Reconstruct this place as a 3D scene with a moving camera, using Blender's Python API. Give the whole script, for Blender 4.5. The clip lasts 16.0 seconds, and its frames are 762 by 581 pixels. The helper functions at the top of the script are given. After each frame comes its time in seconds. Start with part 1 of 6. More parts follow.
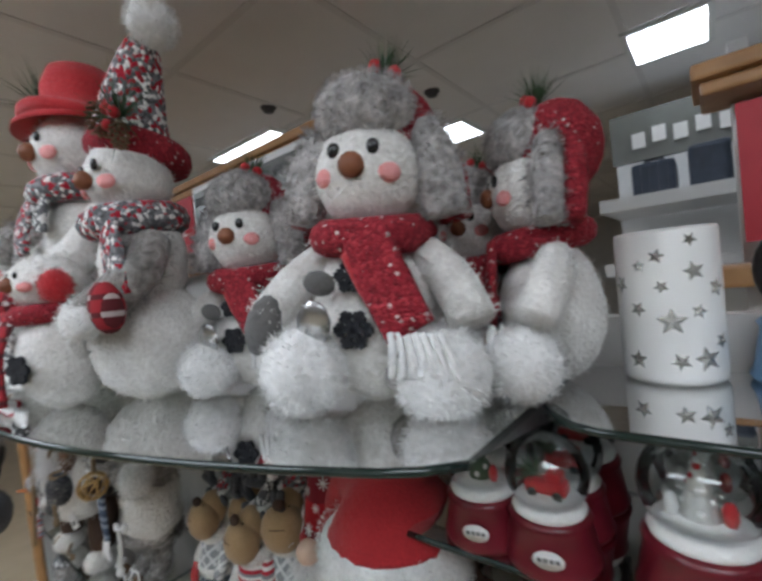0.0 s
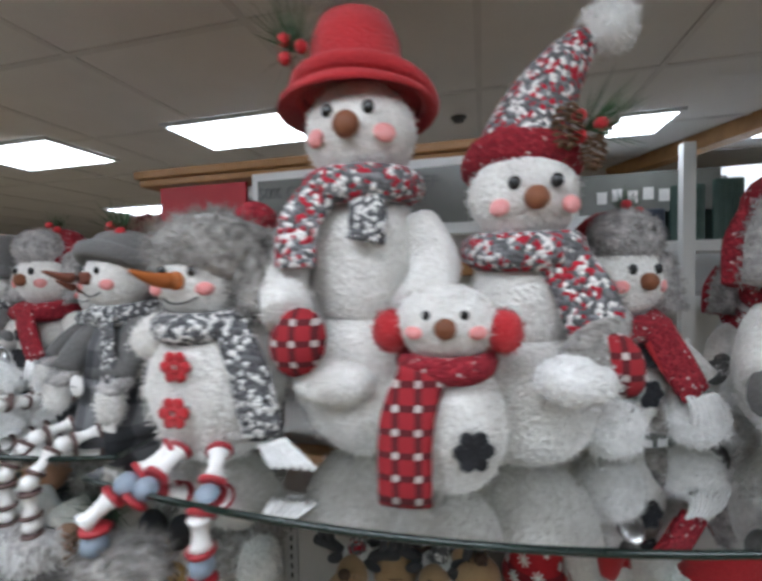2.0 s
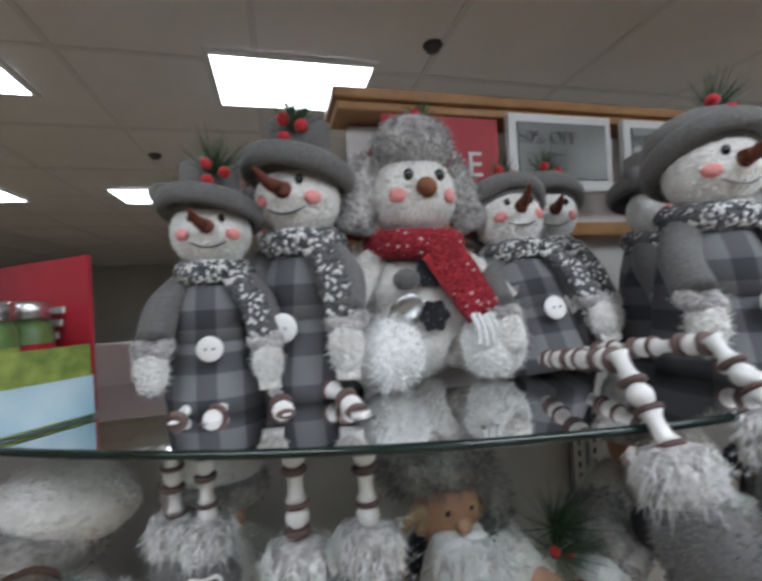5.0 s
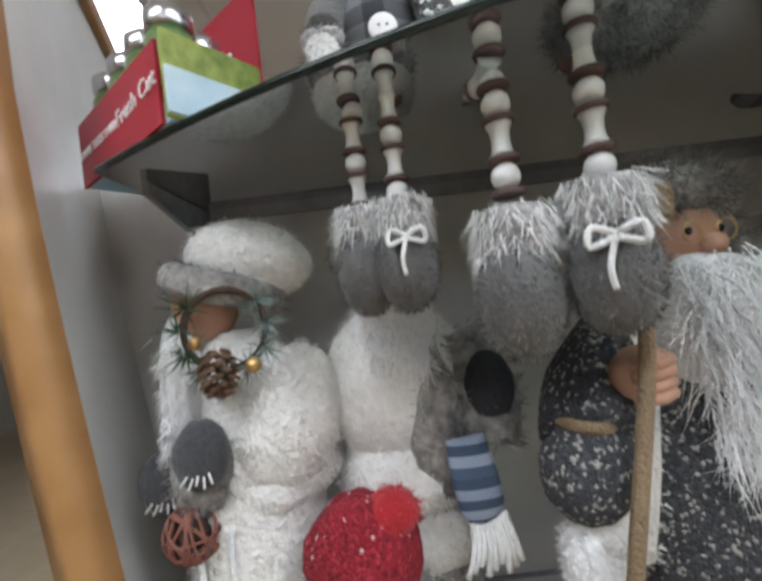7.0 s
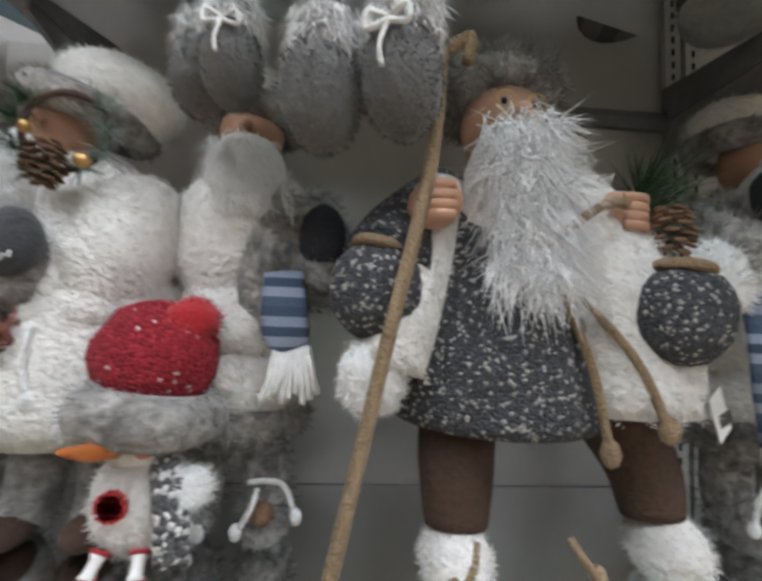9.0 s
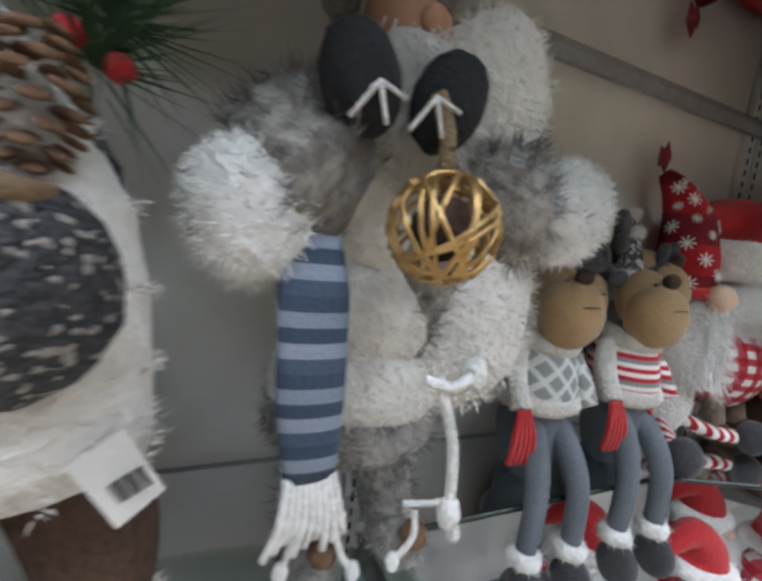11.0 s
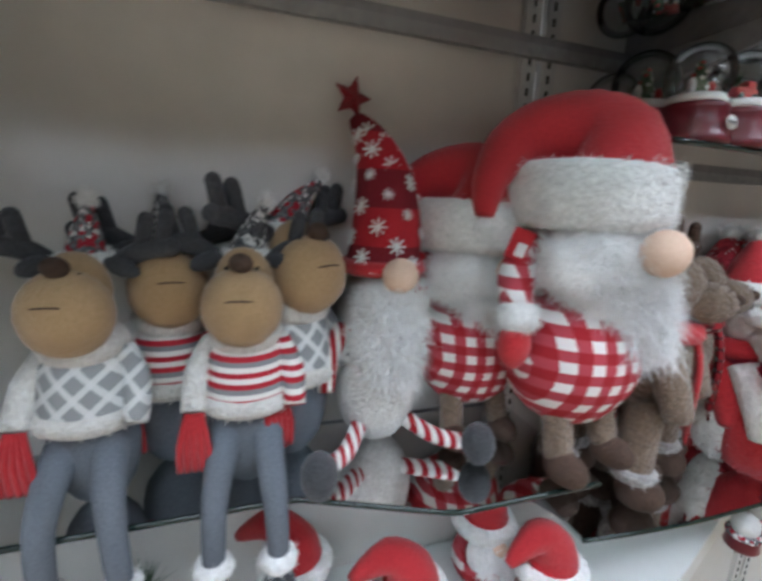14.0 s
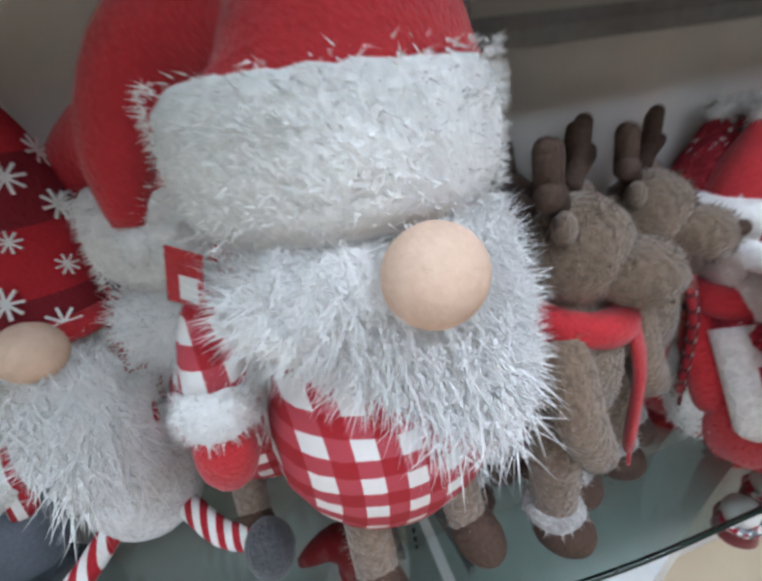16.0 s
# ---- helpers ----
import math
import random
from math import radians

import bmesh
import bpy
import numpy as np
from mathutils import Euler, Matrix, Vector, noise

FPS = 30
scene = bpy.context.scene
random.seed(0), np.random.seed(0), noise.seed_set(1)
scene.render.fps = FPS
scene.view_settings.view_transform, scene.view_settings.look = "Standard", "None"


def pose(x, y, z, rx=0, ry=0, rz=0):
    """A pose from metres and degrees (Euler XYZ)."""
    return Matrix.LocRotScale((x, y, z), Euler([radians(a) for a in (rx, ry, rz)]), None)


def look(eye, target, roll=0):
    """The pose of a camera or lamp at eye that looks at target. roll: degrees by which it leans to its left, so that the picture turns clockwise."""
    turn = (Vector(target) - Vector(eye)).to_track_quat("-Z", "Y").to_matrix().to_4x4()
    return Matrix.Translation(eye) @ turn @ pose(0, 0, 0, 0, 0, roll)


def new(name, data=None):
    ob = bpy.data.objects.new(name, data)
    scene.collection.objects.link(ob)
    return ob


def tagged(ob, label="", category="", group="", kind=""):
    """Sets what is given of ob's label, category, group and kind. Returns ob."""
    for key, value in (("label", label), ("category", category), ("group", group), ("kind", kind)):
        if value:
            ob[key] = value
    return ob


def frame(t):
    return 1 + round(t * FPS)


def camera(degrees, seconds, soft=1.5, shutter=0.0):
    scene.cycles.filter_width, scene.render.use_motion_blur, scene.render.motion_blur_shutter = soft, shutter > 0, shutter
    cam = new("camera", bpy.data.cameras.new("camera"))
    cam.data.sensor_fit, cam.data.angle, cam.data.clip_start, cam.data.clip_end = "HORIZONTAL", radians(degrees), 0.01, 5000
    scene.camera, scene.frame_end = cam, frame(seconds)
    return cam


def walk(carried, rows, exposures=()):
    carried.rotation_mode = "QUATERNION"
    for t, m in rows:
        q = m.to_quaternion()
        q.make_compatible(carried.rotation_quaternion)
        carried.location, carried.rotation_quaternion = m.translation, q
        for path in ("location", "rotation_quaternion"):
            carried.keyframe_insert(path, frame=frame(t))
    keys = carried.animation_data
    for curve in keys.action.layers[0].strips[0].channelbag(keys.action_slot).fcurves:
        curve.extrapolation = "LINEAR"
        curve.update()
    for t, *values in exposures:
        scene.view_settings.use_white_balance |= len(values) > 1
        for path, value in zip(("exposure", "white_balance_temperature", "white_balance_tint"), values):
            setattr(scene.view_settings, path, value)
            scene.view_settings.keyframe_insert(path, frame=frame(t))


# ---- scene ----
cam = camera(86.0, 16.0, soft=3.2, shutter=0.5)
PATH = [
    (0, (0.389, -0.677, 1.643), (-0.872, 0.875, 1.609), -5.7),
    (0.5, (0.219, -0.721, 1.658), (-0.775, 1.014, 1.624), -6.0),
    (1, (0.025, -0.782, 1.687), (-0.805, 1.038, 1.655), -6.5),
    (1.5, (-0.168, -0.878, 1.738), (-0.865, 0.991, 1.595), -4.0),
    (2, (-0.402, -0.984, 1.755), (-0.888, 0.955, 1.678), -1.2),
    (2.5, (-0.58, -1.09, 1.759), (-0.933, 0.877, 1.686), -1.5),
    (3, (-0.794, -1.099, 1.731), (-0.959, 0.893, 1.674), -1.6),
    (3.5, (-1.039, -0.99, 1.681), (-0.991, 1.009, 1.716), -2.3),
    (4, (-1.276, -0.861, 1.642), (-1.019, 1.12, 1.758), -3.4),
    (4.5, (-1.467, -0.814, 1.623), (-1.012, 1.131, 1.721), -2.7),
    (4.7, (-1.538, -0.82, 1.624), (-1.021, 1.111, 1.684), -3.1),
    (6.8, (-1.702, -0.713, 1.344), (-1.7, 1.287, 1.337), -7.4),
    (7, (-1.706, -0.719, 1.3), (-1.715, 1.28, 1.343), -6.8),
    (7.5, (-1.681, -0.728, 1.19), (-1.735, 1.265, 1.346), -2.5),
    (8, (-1.631, -0.748, 1.11), (-1.747, 1.237, 1.321), -1.0),
    (8.2, (-1.605, -0.764, 1.084), (-1.75, 1.218, 1.314), -0.6),
    (10.3, (-1.352, -0.616, 1.109), (-0.573, 1.221, 0.953), 7.8),
    (10.5, (-1.277, -0.598, 1.128), (-0.497, 1.23, 0.909), 7.1),
    (11, (-1.158, -0.572, 1.144), (-0.334, 1.231, 0.883), 6.8),
    (11.5, (-1.062, -0.567, 1.154), (-0.215, 1.225, 0.882), 6.8),
    (12, (-0.98, -0.553, 1.154), (-0.117, 1.229, 0.87), 5.7),
    (12.5, (-0.871, -0.55, 1.12), (-0.03, 1.247, 0.87), 5.0),
    (13, (-0.741, -0.558, 1.128), (0.049, 1.256, 0.837), 4.4),
    (13.5, (-0.655, -0.598, 1.147), (0.085, 1.23, 0.813), 4.0),
    (14, (-0.503, -0.69, 1.201), (0.111, 1.17, 0.792), 2.6),
    (14.5, (-0.347, -0.716, 1.229), (0.235, 1.156, 0.826), -0.1),
    (15, (-0.202, -0.644, 1.198), (0.4, 1.218, 0.785), -3.1),
    (15.5, (-0.15, -0.578, 1.239), (0.466, 1.246, 0.699), -4.4),
    (16, (-0.083, -0.508, 1.246), (0.316, 1.271, 0.424), -8.6),
]
walk(cam, [(t, look(eye, target, roll)) for t, eye, target, roll in PATH], [(0, -0.25, 5950, 10), (4.7, -0.25, 5950, 10), (6.8, 0.27, 6050, 10), (8.2, 0.27, 6050, 10), (10.3, 0.38, 5900, 10), (16, 0.42, 5600, 10)])

# ---- world and lamps ----
world = bpy.data.worlds.new("world")
scene.world = world
world.use_nodes = True
world.node_tree.nodes["Background"].inputs[0].default_value = (1.0, 0.97, 0.93, 1)
world.node_tree.nodes["Background"].inputs[1].default_value = 0.05


# ---- materials ----
def nodes_of(name):
    m = bpy.data.materials.new(name)
    m.use_nodes = True
    nt = m.node_tree
    return m, nt, nt.nodes["Principled BSDF"]


def add_bump(nt, bsdf, scale, strength, detail=4.0, dist=0.01):
    tc = nt.nodes.new("ShaderNodeTexCoord")
    no = nt.nodes.new("ShaderNodeTexNoise")
    no.inputs["Scale"].default_value = scale
    no.inputs["Detail"].default_value = detail
    bu = nt.nodes.new("ShaderNodeBump")
    bu.inputs["Strength"].default_value = strength
    bu.inputs["Distance"].default_value = dist
    nt.links.new(tc.outputs["Object"], no.inputs["Vector"])
    nt.links.new(no.outputs["Fac"], bu.inputs["Height"])
    nt.links.new(bu.outputs["Normal"], bsdf.inputs["Normal"])
    return tc, no


def surface(name, a, b, rough=0.8, scale=30.0, bump=0.3, metal=0.0, sheen=0.0, coarse=6.0, dist=0.01):
    """Two tones mixed by a fine and a coarse noise, with fine relief."""
    m, nt, bsdf = nodes_of(name)
    tc, fine = add_bump(nt, bsdf, scale, bump, dist=dist)
    big = nt.nodes.new("ShaderNodeTexNoise")
    big.inputs["Scale"].default_value = coarse
    nt.links.new(tc.outputs["Object"], big.inputs["Vector"])
    mul = nt.nodes.new("ShaderNodeMath")
    mul.operation = "MULTIPLY"
    nt.links.new(fine.outputs["Fac"], mul.inputs[0])
    nt.links.new(big.outputs["Fac"], mul.inputs[1])
    ramp = nt.nodes.new("ShaderNodeValToRGB")
    ramp.color_ramp.elements[0].position, ramp.color_ramp.elements[1].position = 0.12, 0.42
    ramp.color_ramp.elements[0].color, ramp.color_ramp.elements[1].color = (*a, 1), (*b, 1)
    nt.links.new(mul.outputs[0], ramp.inputs[0])
    nt.links.new(ramp.outputs[0], bsdf.inputs["Base Color"])
    bsdf.inputs["Roughness"].default_value = rough
    bsdf.inputs["Metallic"].default_value = metal
    bsdf.inputs["Sheen Weight"].default_value = sheen
    return m


def flecked(name, stops, scale=90.0, bump=0.8):
    """Chunky yarn: cells of several colours."""
    m, nt, bsdf = nodes_of(name)
    tc = nt.nodes.new("ShaderNodeTexCoord")
    vo = nt.nodes.new("ShaderNodeTexVoronoi")
    vo.inputs["Scale"].default_value = scale
    nt.links.new(tc.outputs["Object"], vo.inputs["Vector"])
    sep = nt.nodes.new("ShaderNodeSeparateColor")
    nt.links.new(vo.outputs["Color"], sep.inputs[0])
    ramp = nt.nodes.new("ShaderNodeValToRGB")
    ramp.color_ramp.interpolation = "CONSTANT"
    el = ramp.color_ramp.elements
    el[0].position, el[0].color = stops[0][0], (*stops[0][1], 1)
    el[1].position, el[1].color = stops[1][0], (*stops[1][1], 1)
    for pos, col in stops[2:]:
        e = el.new(pos)
        e.color = (*col, 1)
    nt.links.new(sep.outputs[0], ramp.inputs[0])
    nt.links.new(ramp.outputs[0], bsdf.inputs["Base Color"])
    bu = nt.nodes.new("ShaderNodeBump")
    bu.inputs["Strength"].default_value = bump
    bu.inputs["Distance"].default_value = 0.006
    bu.invert = True
    nt.links.new(vo.outputs["Distance"], bu.inputs["Height"])
    nt.links.new(bu.outputs["Normal"], bsdf.inputs["Normal"])
    bsdf.inputs["Roughness"].default_value = 0.95
    return m


def checked(name, base, stripe, cross, pitch, share=0.5, soft=0.0, turn=0.0):
    """Woven check along local x and z: base, one stripe, and both crossing."""
    m, nt, bsdf = nodes_of(name)
    tc, no = add_bump(nt, bsdf, 700.0, 0.35, dist=0.002)
    sep = nt.nodes.new("ShaderNodeSeparateXYZ")
    mp = nt.nodes.new("ShaderNodeMapping")
    mp.inputs["Rotation"].default_value = (0, radians(turn), 0)
    nt.links.new(tc.outputs["Object"], mp.inputs[0])
    nt.links.new(mp.outputs[0], sep.inputs[0])
    outs = []
    for axis, add in ((0, 0.35), (2, 0.1)):
        k = nt.nodes.new("ShaderNodeMath")
        k.operation = "MULTIPLY_ADD"
        k.inputs[1].default_value, k.inputs[2].default_value = 1 / pitch, 50 + add
        nt.links.new(sep.outputs[axis], k.inputs[0])
        f = nt.nodes.new("ShaderNodeMath")
        f.operation = "FRACT"
        nt.links.new(k.outputs[0], f.inputs[0])
        g = nt.nodes.new("ShaderNodeMath")
        g.operation = "LESS_THAN"
        g.inputs[1].default_value = share
        nt.links.new(f.outputs[0], g.inputs[0])
        outs.append(g)
    s = nt.nodes.new("ShaderNodeMath")
    s.operation = "ADD"
    nt.links.new(outs[0].outputs[0], s.inputs[0])
    nt.links.new(outs[1].outputs[0], s.inputs[1])
    h = nt.nodes.new("ShaderNodeMath")
    h.operation = "MULTIPLY"
    h.inputs[1].default_value = 0.45
    nt.links.new(s.outputs[0], h.inputs[0])
    ramp = nt.nodes.new("ShaderNodeValToRGB")
    ramp.color_ramp.interpolation = "CONSTANT"
    el = ramp.color_ramp.elements
    el[0].position, el[0].color = 0.0, (*base, 1)
    el[1].position, el[1].color = 0.3, (*stripe, 1)
    e = el.new(0.7)
    e.color = (*cross, 1)
    nt.links.new(h.outputs[0], ramp.inputs[0])
    nt.links.new(ramp.outputs[0], bsdf.inputs["Base Color"])
    bsdf.inputs["Roughness"].default_value = 0.95
    return m


def banded(name, cols, pitch, axis=2, bump=0.5):
    """Knitted bands along one local axis."""
    m, nt, bsdf = nodes_of(name)
    tc, no = add_bump(nt, bsdf, 260.0, bump, dist=0.004)
    sep = nt.nodes.new("ShaderNodeSeparateXYZ")
    nt.links.new(tc.outputs["Object"], sep.inputs[0])
    k = nt.nodes.new("ShaderNodeMath")
    k.operation = "MULTIPLY_ADD"
    k.inputs[1].default_value, k.inputs[2].default_value = 1 / pitch, 50
    nt.links.new(sep.outputs[axis], k.inputs[0])
    f = nt.nodes.new("ShaderNodeMath")
    f.operation = "FRACT"
    nt.links.new(k.outputs[0], f.inputs[0])
    ramp = nt.nodes.new("ShaderNodeValToRGB")
    ramp.color_ramp.interpolation = "CONSTANT"
    el = ramp.color_ramp.elements
    n = len(cols)
    el[0].position, el[0].color = 0, (*cols[0], 1)
    el[1].position, el[1].color = 1 / n, (*cols[1], 1)
    for i in range(2, n):
        e = el.new(i / n)
        e.color = (*cols[i], 1)
    nt.links.new(f.outputs[0], ramp.inputs[0])
    nt.links.new(ramp.outputs[0], bsdf.inputs["Base Color"])
    bsdf.inputs["Roughness"].default_value = 0.95
    return m


def glassy(name, tint, rough=0.02):
    m, nt, bsdf = nodes_of(name)
    bsdf.inputs["Base Color"].default_value = (*tint, 1)
    bsdf.inputs["Roughness"].default_value = rough
    bsdf.inputs["Transmission Weight"].default_value = 1.0
    bsdf.inputs["IOR"].default_value = 1.45
    return m


def thin_glass(name, tint, gloss=0.12):
    """Clear sheet: mostly see-through with a mirror sheen."""
    m, nt, bsdf = nodes_of(name)
    tr = nt.nodes.new("ShaderNodeBsdfTransparent")
    tr.inputs[0].default_value = (*tint, 1)
    gl = nt.nodes.new("ShaderNodeBsdfGlossy")
    gl.inputs["Roughness"].default_value = 0.03
    mx = nt.nodes.new("ShaderNodeMixShader")
    lw = nt.nodes.new("ShaderNodeFresnel")
    lw.inputs[0].default_value = 1.3
    ad = nt.nodes.new("ShaderNodeMath")
    ad.operation = "ADD"
    ad.inputs[1].default_value = gloss
    nt.links.new(lw.outputs[0], ad.inputs[0])
    nt.links.new(ad.outputs[0], mx.inputs[0])
    nt.links.new(tr.outputs[0], mx.inputs[1])
    nt.links.new(gl.outputs[0], mx.inputs[2])
    nt.links.new(mx.outputs[0], nt.nodes["Material Output"].inputs[0])
    return m


def glowing(name, col, power):
    m, nt, bsdf = nodes_of(name)
    bsdf.inputs["Base Color"].default_value = (*col, 1)
    bsdf.inputs["Emission Color"].default_value = (*col, 1)
    bsdf.inputs["Emission Strength"].default_value = power
    return m


WHITE = surface("white_plush", (0.62, 0.59, 0.55), (0.86, 0.84, 0.80), 0.95, 160, 0.7, sheen=0.4, coarse=25)
CREAM = surface("cream_fur", (0.74, 0.71, 0.66), (0.92, 0.90, 0.86), 0.95, 110, 0.9, sheen=0.4, coarse=18)
FLUFF = surface("white_fluff", (0.70, 0.69, 0.67), (0.90, 0.89, 0.87), 0.95, 120, 0.6, sheen=0.4, coarse=30)
GREYFUR = surface("grey_fur", (0.12, 0.11, 0.10), (0.46, 0.43, 0.40), 0.95, 90, 0.9, sheen=0.3, coarse=30)
SILVERFUR = surface("silver_fur", (0.22, 0.205, 0.195), (0.64, 0.61, 0.59), 0.95, 120, 0.9, sheen=0.3, coarse=45)
GREYFELT = surface("grey_felt", (0.11, 0.105, 0.10), (0.17, 0.165, 0.16), 0.95, 220, 0.4, sheen=0.2)
CHARCOAL = surface("charcoal_felt", (0.035, 0.036, 0.04), (0.075, 0.075, 0.08), 0.95, 220, 0.4, sheen=0.2)
BLACKFELT = surface("black_felt", (0.012, 0.013, 0.016), (0.03, 0.03, 0.035), 0.9, 200, 0.3)
REDFELT = surface("red_felt", (0.38, 0.012, 0.018), (0.55, 0.022, 0.03), 0.9, 220, 0.4, sheen=0.2)
DARKRED = surface("dark_red_felt", (0.17, 0.008, 0.015), (0.28, 0.014, 0.022), 0.9, 220, 0.4, sheen=0.2)
REDKNIT = flecked("red_knit", [(0.0, (0.30, 0.012, 0.025)), (0.45, (0.22, 0.008, 0.018)), (0.78, (0.42, 0.03, 0.045)), (0.975, (0.66, 0.50, 0.48))], 260)
MIXKNIT = flecked("mixed_knit", [(0.0, (0.12, 0.12, 0.125)), (0.35, (0.42, 0.012, 0.03)), (0.58, (0.78, 0.76, 0.74)), (0.78, (0.22, 0.22, 0.23))], 165)
GREYKNIT = flecked("grey_knit", [(0.0, (0.13, 0.13, 0.135)), (0.42, (0.72, 0.71, 0.69)), (0.72, (0.08, 0.08, 0.085))], 190)
DARKKNIT = flecked("dark_nordic_knit", [(0.0, (0.05, 0.052, 0.058)), (0.5, (0.08, 0.082, 0.09)), (0.88, (0.40, 0.38, 0.35))], 300)
PLAID = checked("grey_plaid", (0.19, 0.19, 0.195), (0.10, 0.10, 0.107), (0.045, 0.047, 0.052), 0.062, 0.45)
DARKPLAID = checked("red_plaid", (0.30, 0.014, 0.022), (0.10, 0.01, 0.014), (0.50, 0.44, 0.42), 0.024, 0.3)
GINGHAM = checked("red_gingham", (0.80, 0.77, 0.75), (0.46, 0.06, 0.08), (0.36, 0.012, 0.02), 0.037, 0.5)
SWEATER = checked("grey_argyle_knit", (0.30, 0.305, 0.31), (0.66, 0.66, 0.65), (0.72, 0.72, 0.71), 0.026, 0.3, 0.0, 42)
STRIPESWEAT = banded("red_striped_knit", [(0.80, 0.77, 0.73), (0.45, 0.02, 0.035), (0.80, 0.77, 0.73), (0.25, 0.25, 0.26), (0.45, 0.02, 0.035)], 0.036)
BLUEBANDS = banded("blue_striped_knit", [(0.05, 0.075, 0.12), (0.07, 0.10, 0.155), (0.29, 0.33, 0.42), (0.05, 0.075, 0.12), (0.24, 0.28, 0.36)], 0.055)
SOCK = banded("red_white_sock", [(0.78, 0.75, 0.72), (0.36, 0.012, 0.02)], 0.016, 0)
FLAKEHAT = banded("red_banded_hat", [(0.40, 0.012, 0.02), (0.19, 0.008, 0.016)], 0.11)
WOODNOSE = surface("brown_nose", (0.17, 0.055, 0.022), (0.26, 0.09, 0.035), 0.6, 60, 0.2)
CARROT = surface("orange_carrot", (0.42, 0.12, 0.025), (0.58, 0.19, 0.04), 0.6, 60, 0.2)
RUST = surface("rusty_carrot", (0.13, 0.035, 0.02), (0.22, 0.07, 0.035), 0.7, 60, 0.3)
PINK = surface("pink_blush", (0.78, 0.30, 0.29), (0.80, 0.40, 0.38), 0.95, 160, 0.4)
EYE = surface("black_bead", (0.01, 0.01, 0.01), (0.02, 0.02, 0.02), 0.2, 20, 0.0)
BEAD = surface("white_bead", (0.78, 0.76, 0.73), (0.84, 0.82, 0.79), 0.45, 40, 0.1)
DISC = surface("brown_bead", (0.10, 0.06, 0.055), (0.15, 0.09, 0.08), 0.6, 60, 0.2)
REDBEAD = surface("red_bead", (0.32, 0.02, 0.03), (0.4, 0.03, 0.04), 0.5, 60, 0.1)
BLUEBEAD = surface("blue_bead", (0.22, 0.27, 0.33), (0.27, 0.32, 0.38), 0.5, 60, 0.1)
TAN = surface("tan_fleece", (0.36, 0.23, 0.11), (0.46, 0.30, 0.16), 0.95, 200, 0.3, sheen=0.3)
BROWNFUR = surface("brown_plush", (0.13, 0.09, 0.06), (0.27, 0.19, 0.13), 0.95, 140, 0.8, sheen=0.3)
DARKBROWN = surface("dark_brown_suede", (0.05, 0.028, 0.018), (0.09, 0.05, 0.032), 0.85, 160, 0.4)
DENIM = surface("grey_blue_cotton", (0.12, 0.135, 0.16), (0.17, 0.19, 0.22), 0.95, 260, 0.3)
SKIN = surface("painted_resin", (0.45, 0.24, 0.15), (0.58, 0.34, 0.23), 0.55, 30, 0.2)
NUDE = surface("bare_fabric_nose", (0.68, 0.47, 0.34), (0.75, 0.55, 0.42), 0.9, 160, 0.2)
BEARD = surface("white_beard", (0.84, 0.83, 0.82), (0.94, 0.93, 0.92), 0.8, 200, 0.5, sheen=0.3, coarse=50)
ROPE = surface("jute_rope", (0.26, 0.18, 0.10), (0.40, 0.29, 0.18), 0.95, 300, 0.8)
GOLD = surface("gold_wire", (0.45, 0.27, 0.09), (0.72, 0.50, 0.22), 0.3, 90, 0.2, metal=0.8)
RATTAN = surface("copper_rattan", (0.20, 0.07, 0.05), (0.34, 0.14, 0.10), 0.5, 90, 0.3)
CONE = surface("pine_cone", (0.10, 0.055, 0.03), (0.24, 0.14, 0.08), 0.9, 120, 0.5)
PINE = surface("pine_needle", (0.025, 0.06, 0.025), (0.06, 0.11, 0.05), 0.8, 60, 0.2)
FROSTPINE = surface("frosted_needle", (0.12, 0.17, 0.14), (0.34, 0.40, 0.38), 0.8, 60, 0.2)
TINSEL = surface("red_tinsel", (0.16, 0.004, 0.012), (0.40, 0.015, 0.03), 0.25, 200, 0.3, metal=0.6)
PAPER = surface("white_card", (0.74, 0.73, 0.71), (0.80, 0.79, 0.77), 0.7, 40, 0.05)
INK = surface("grey_ink", (0.10, 0.10, 0.10), (0.15, 0.15, 0.15), 0.7, 40, 0.0)
PANEL = surface("white_laminate", (0.66, 0.64, 0.61), (0.74, 0.72, 0.69), 0.45, 12, 0.05, coarse=3)
DECK = surface("white_deck", (0.70, 0.70, 0.68), (0.78, 0.78, 0.76), 0.35, 14, 0.04, coarse=3)
STEEL = surface("grey_steel", (0.26, 0.26, 0.27), (0.36, 0.36, 0.37), 0.4, 60, 0.05, metal=0.4)
DARKSTEEL = surface("dark_steel", (0.06, 0.06, 0.065), (0.10, 0.10, 0.105), 0.45, 60, 0.05, metal=0.3)
UPRIGHT = surface("upright_paint", (0.58, 0.58, 0.57), (0.66, 0.66, 0.65), 0.45, 30, 0.05)
SLOT = surface("slot_shadow", (0.01, 0.01, 0.01), (0.02, 0.02, 0.02), 0.9, 30, 0.0)
WOOD = surface("honey_wood", (0.34, 0.17, 0.06), (0.46, 0.25, 0.10), 0.45, 18, 0.15, coarse=9)
CEIL = surface("ceiling_tile", (0.80, 0.78, 0.77), (0.86, 0.84, 0.83), 0.95, 160, 0.25, coarse=5)
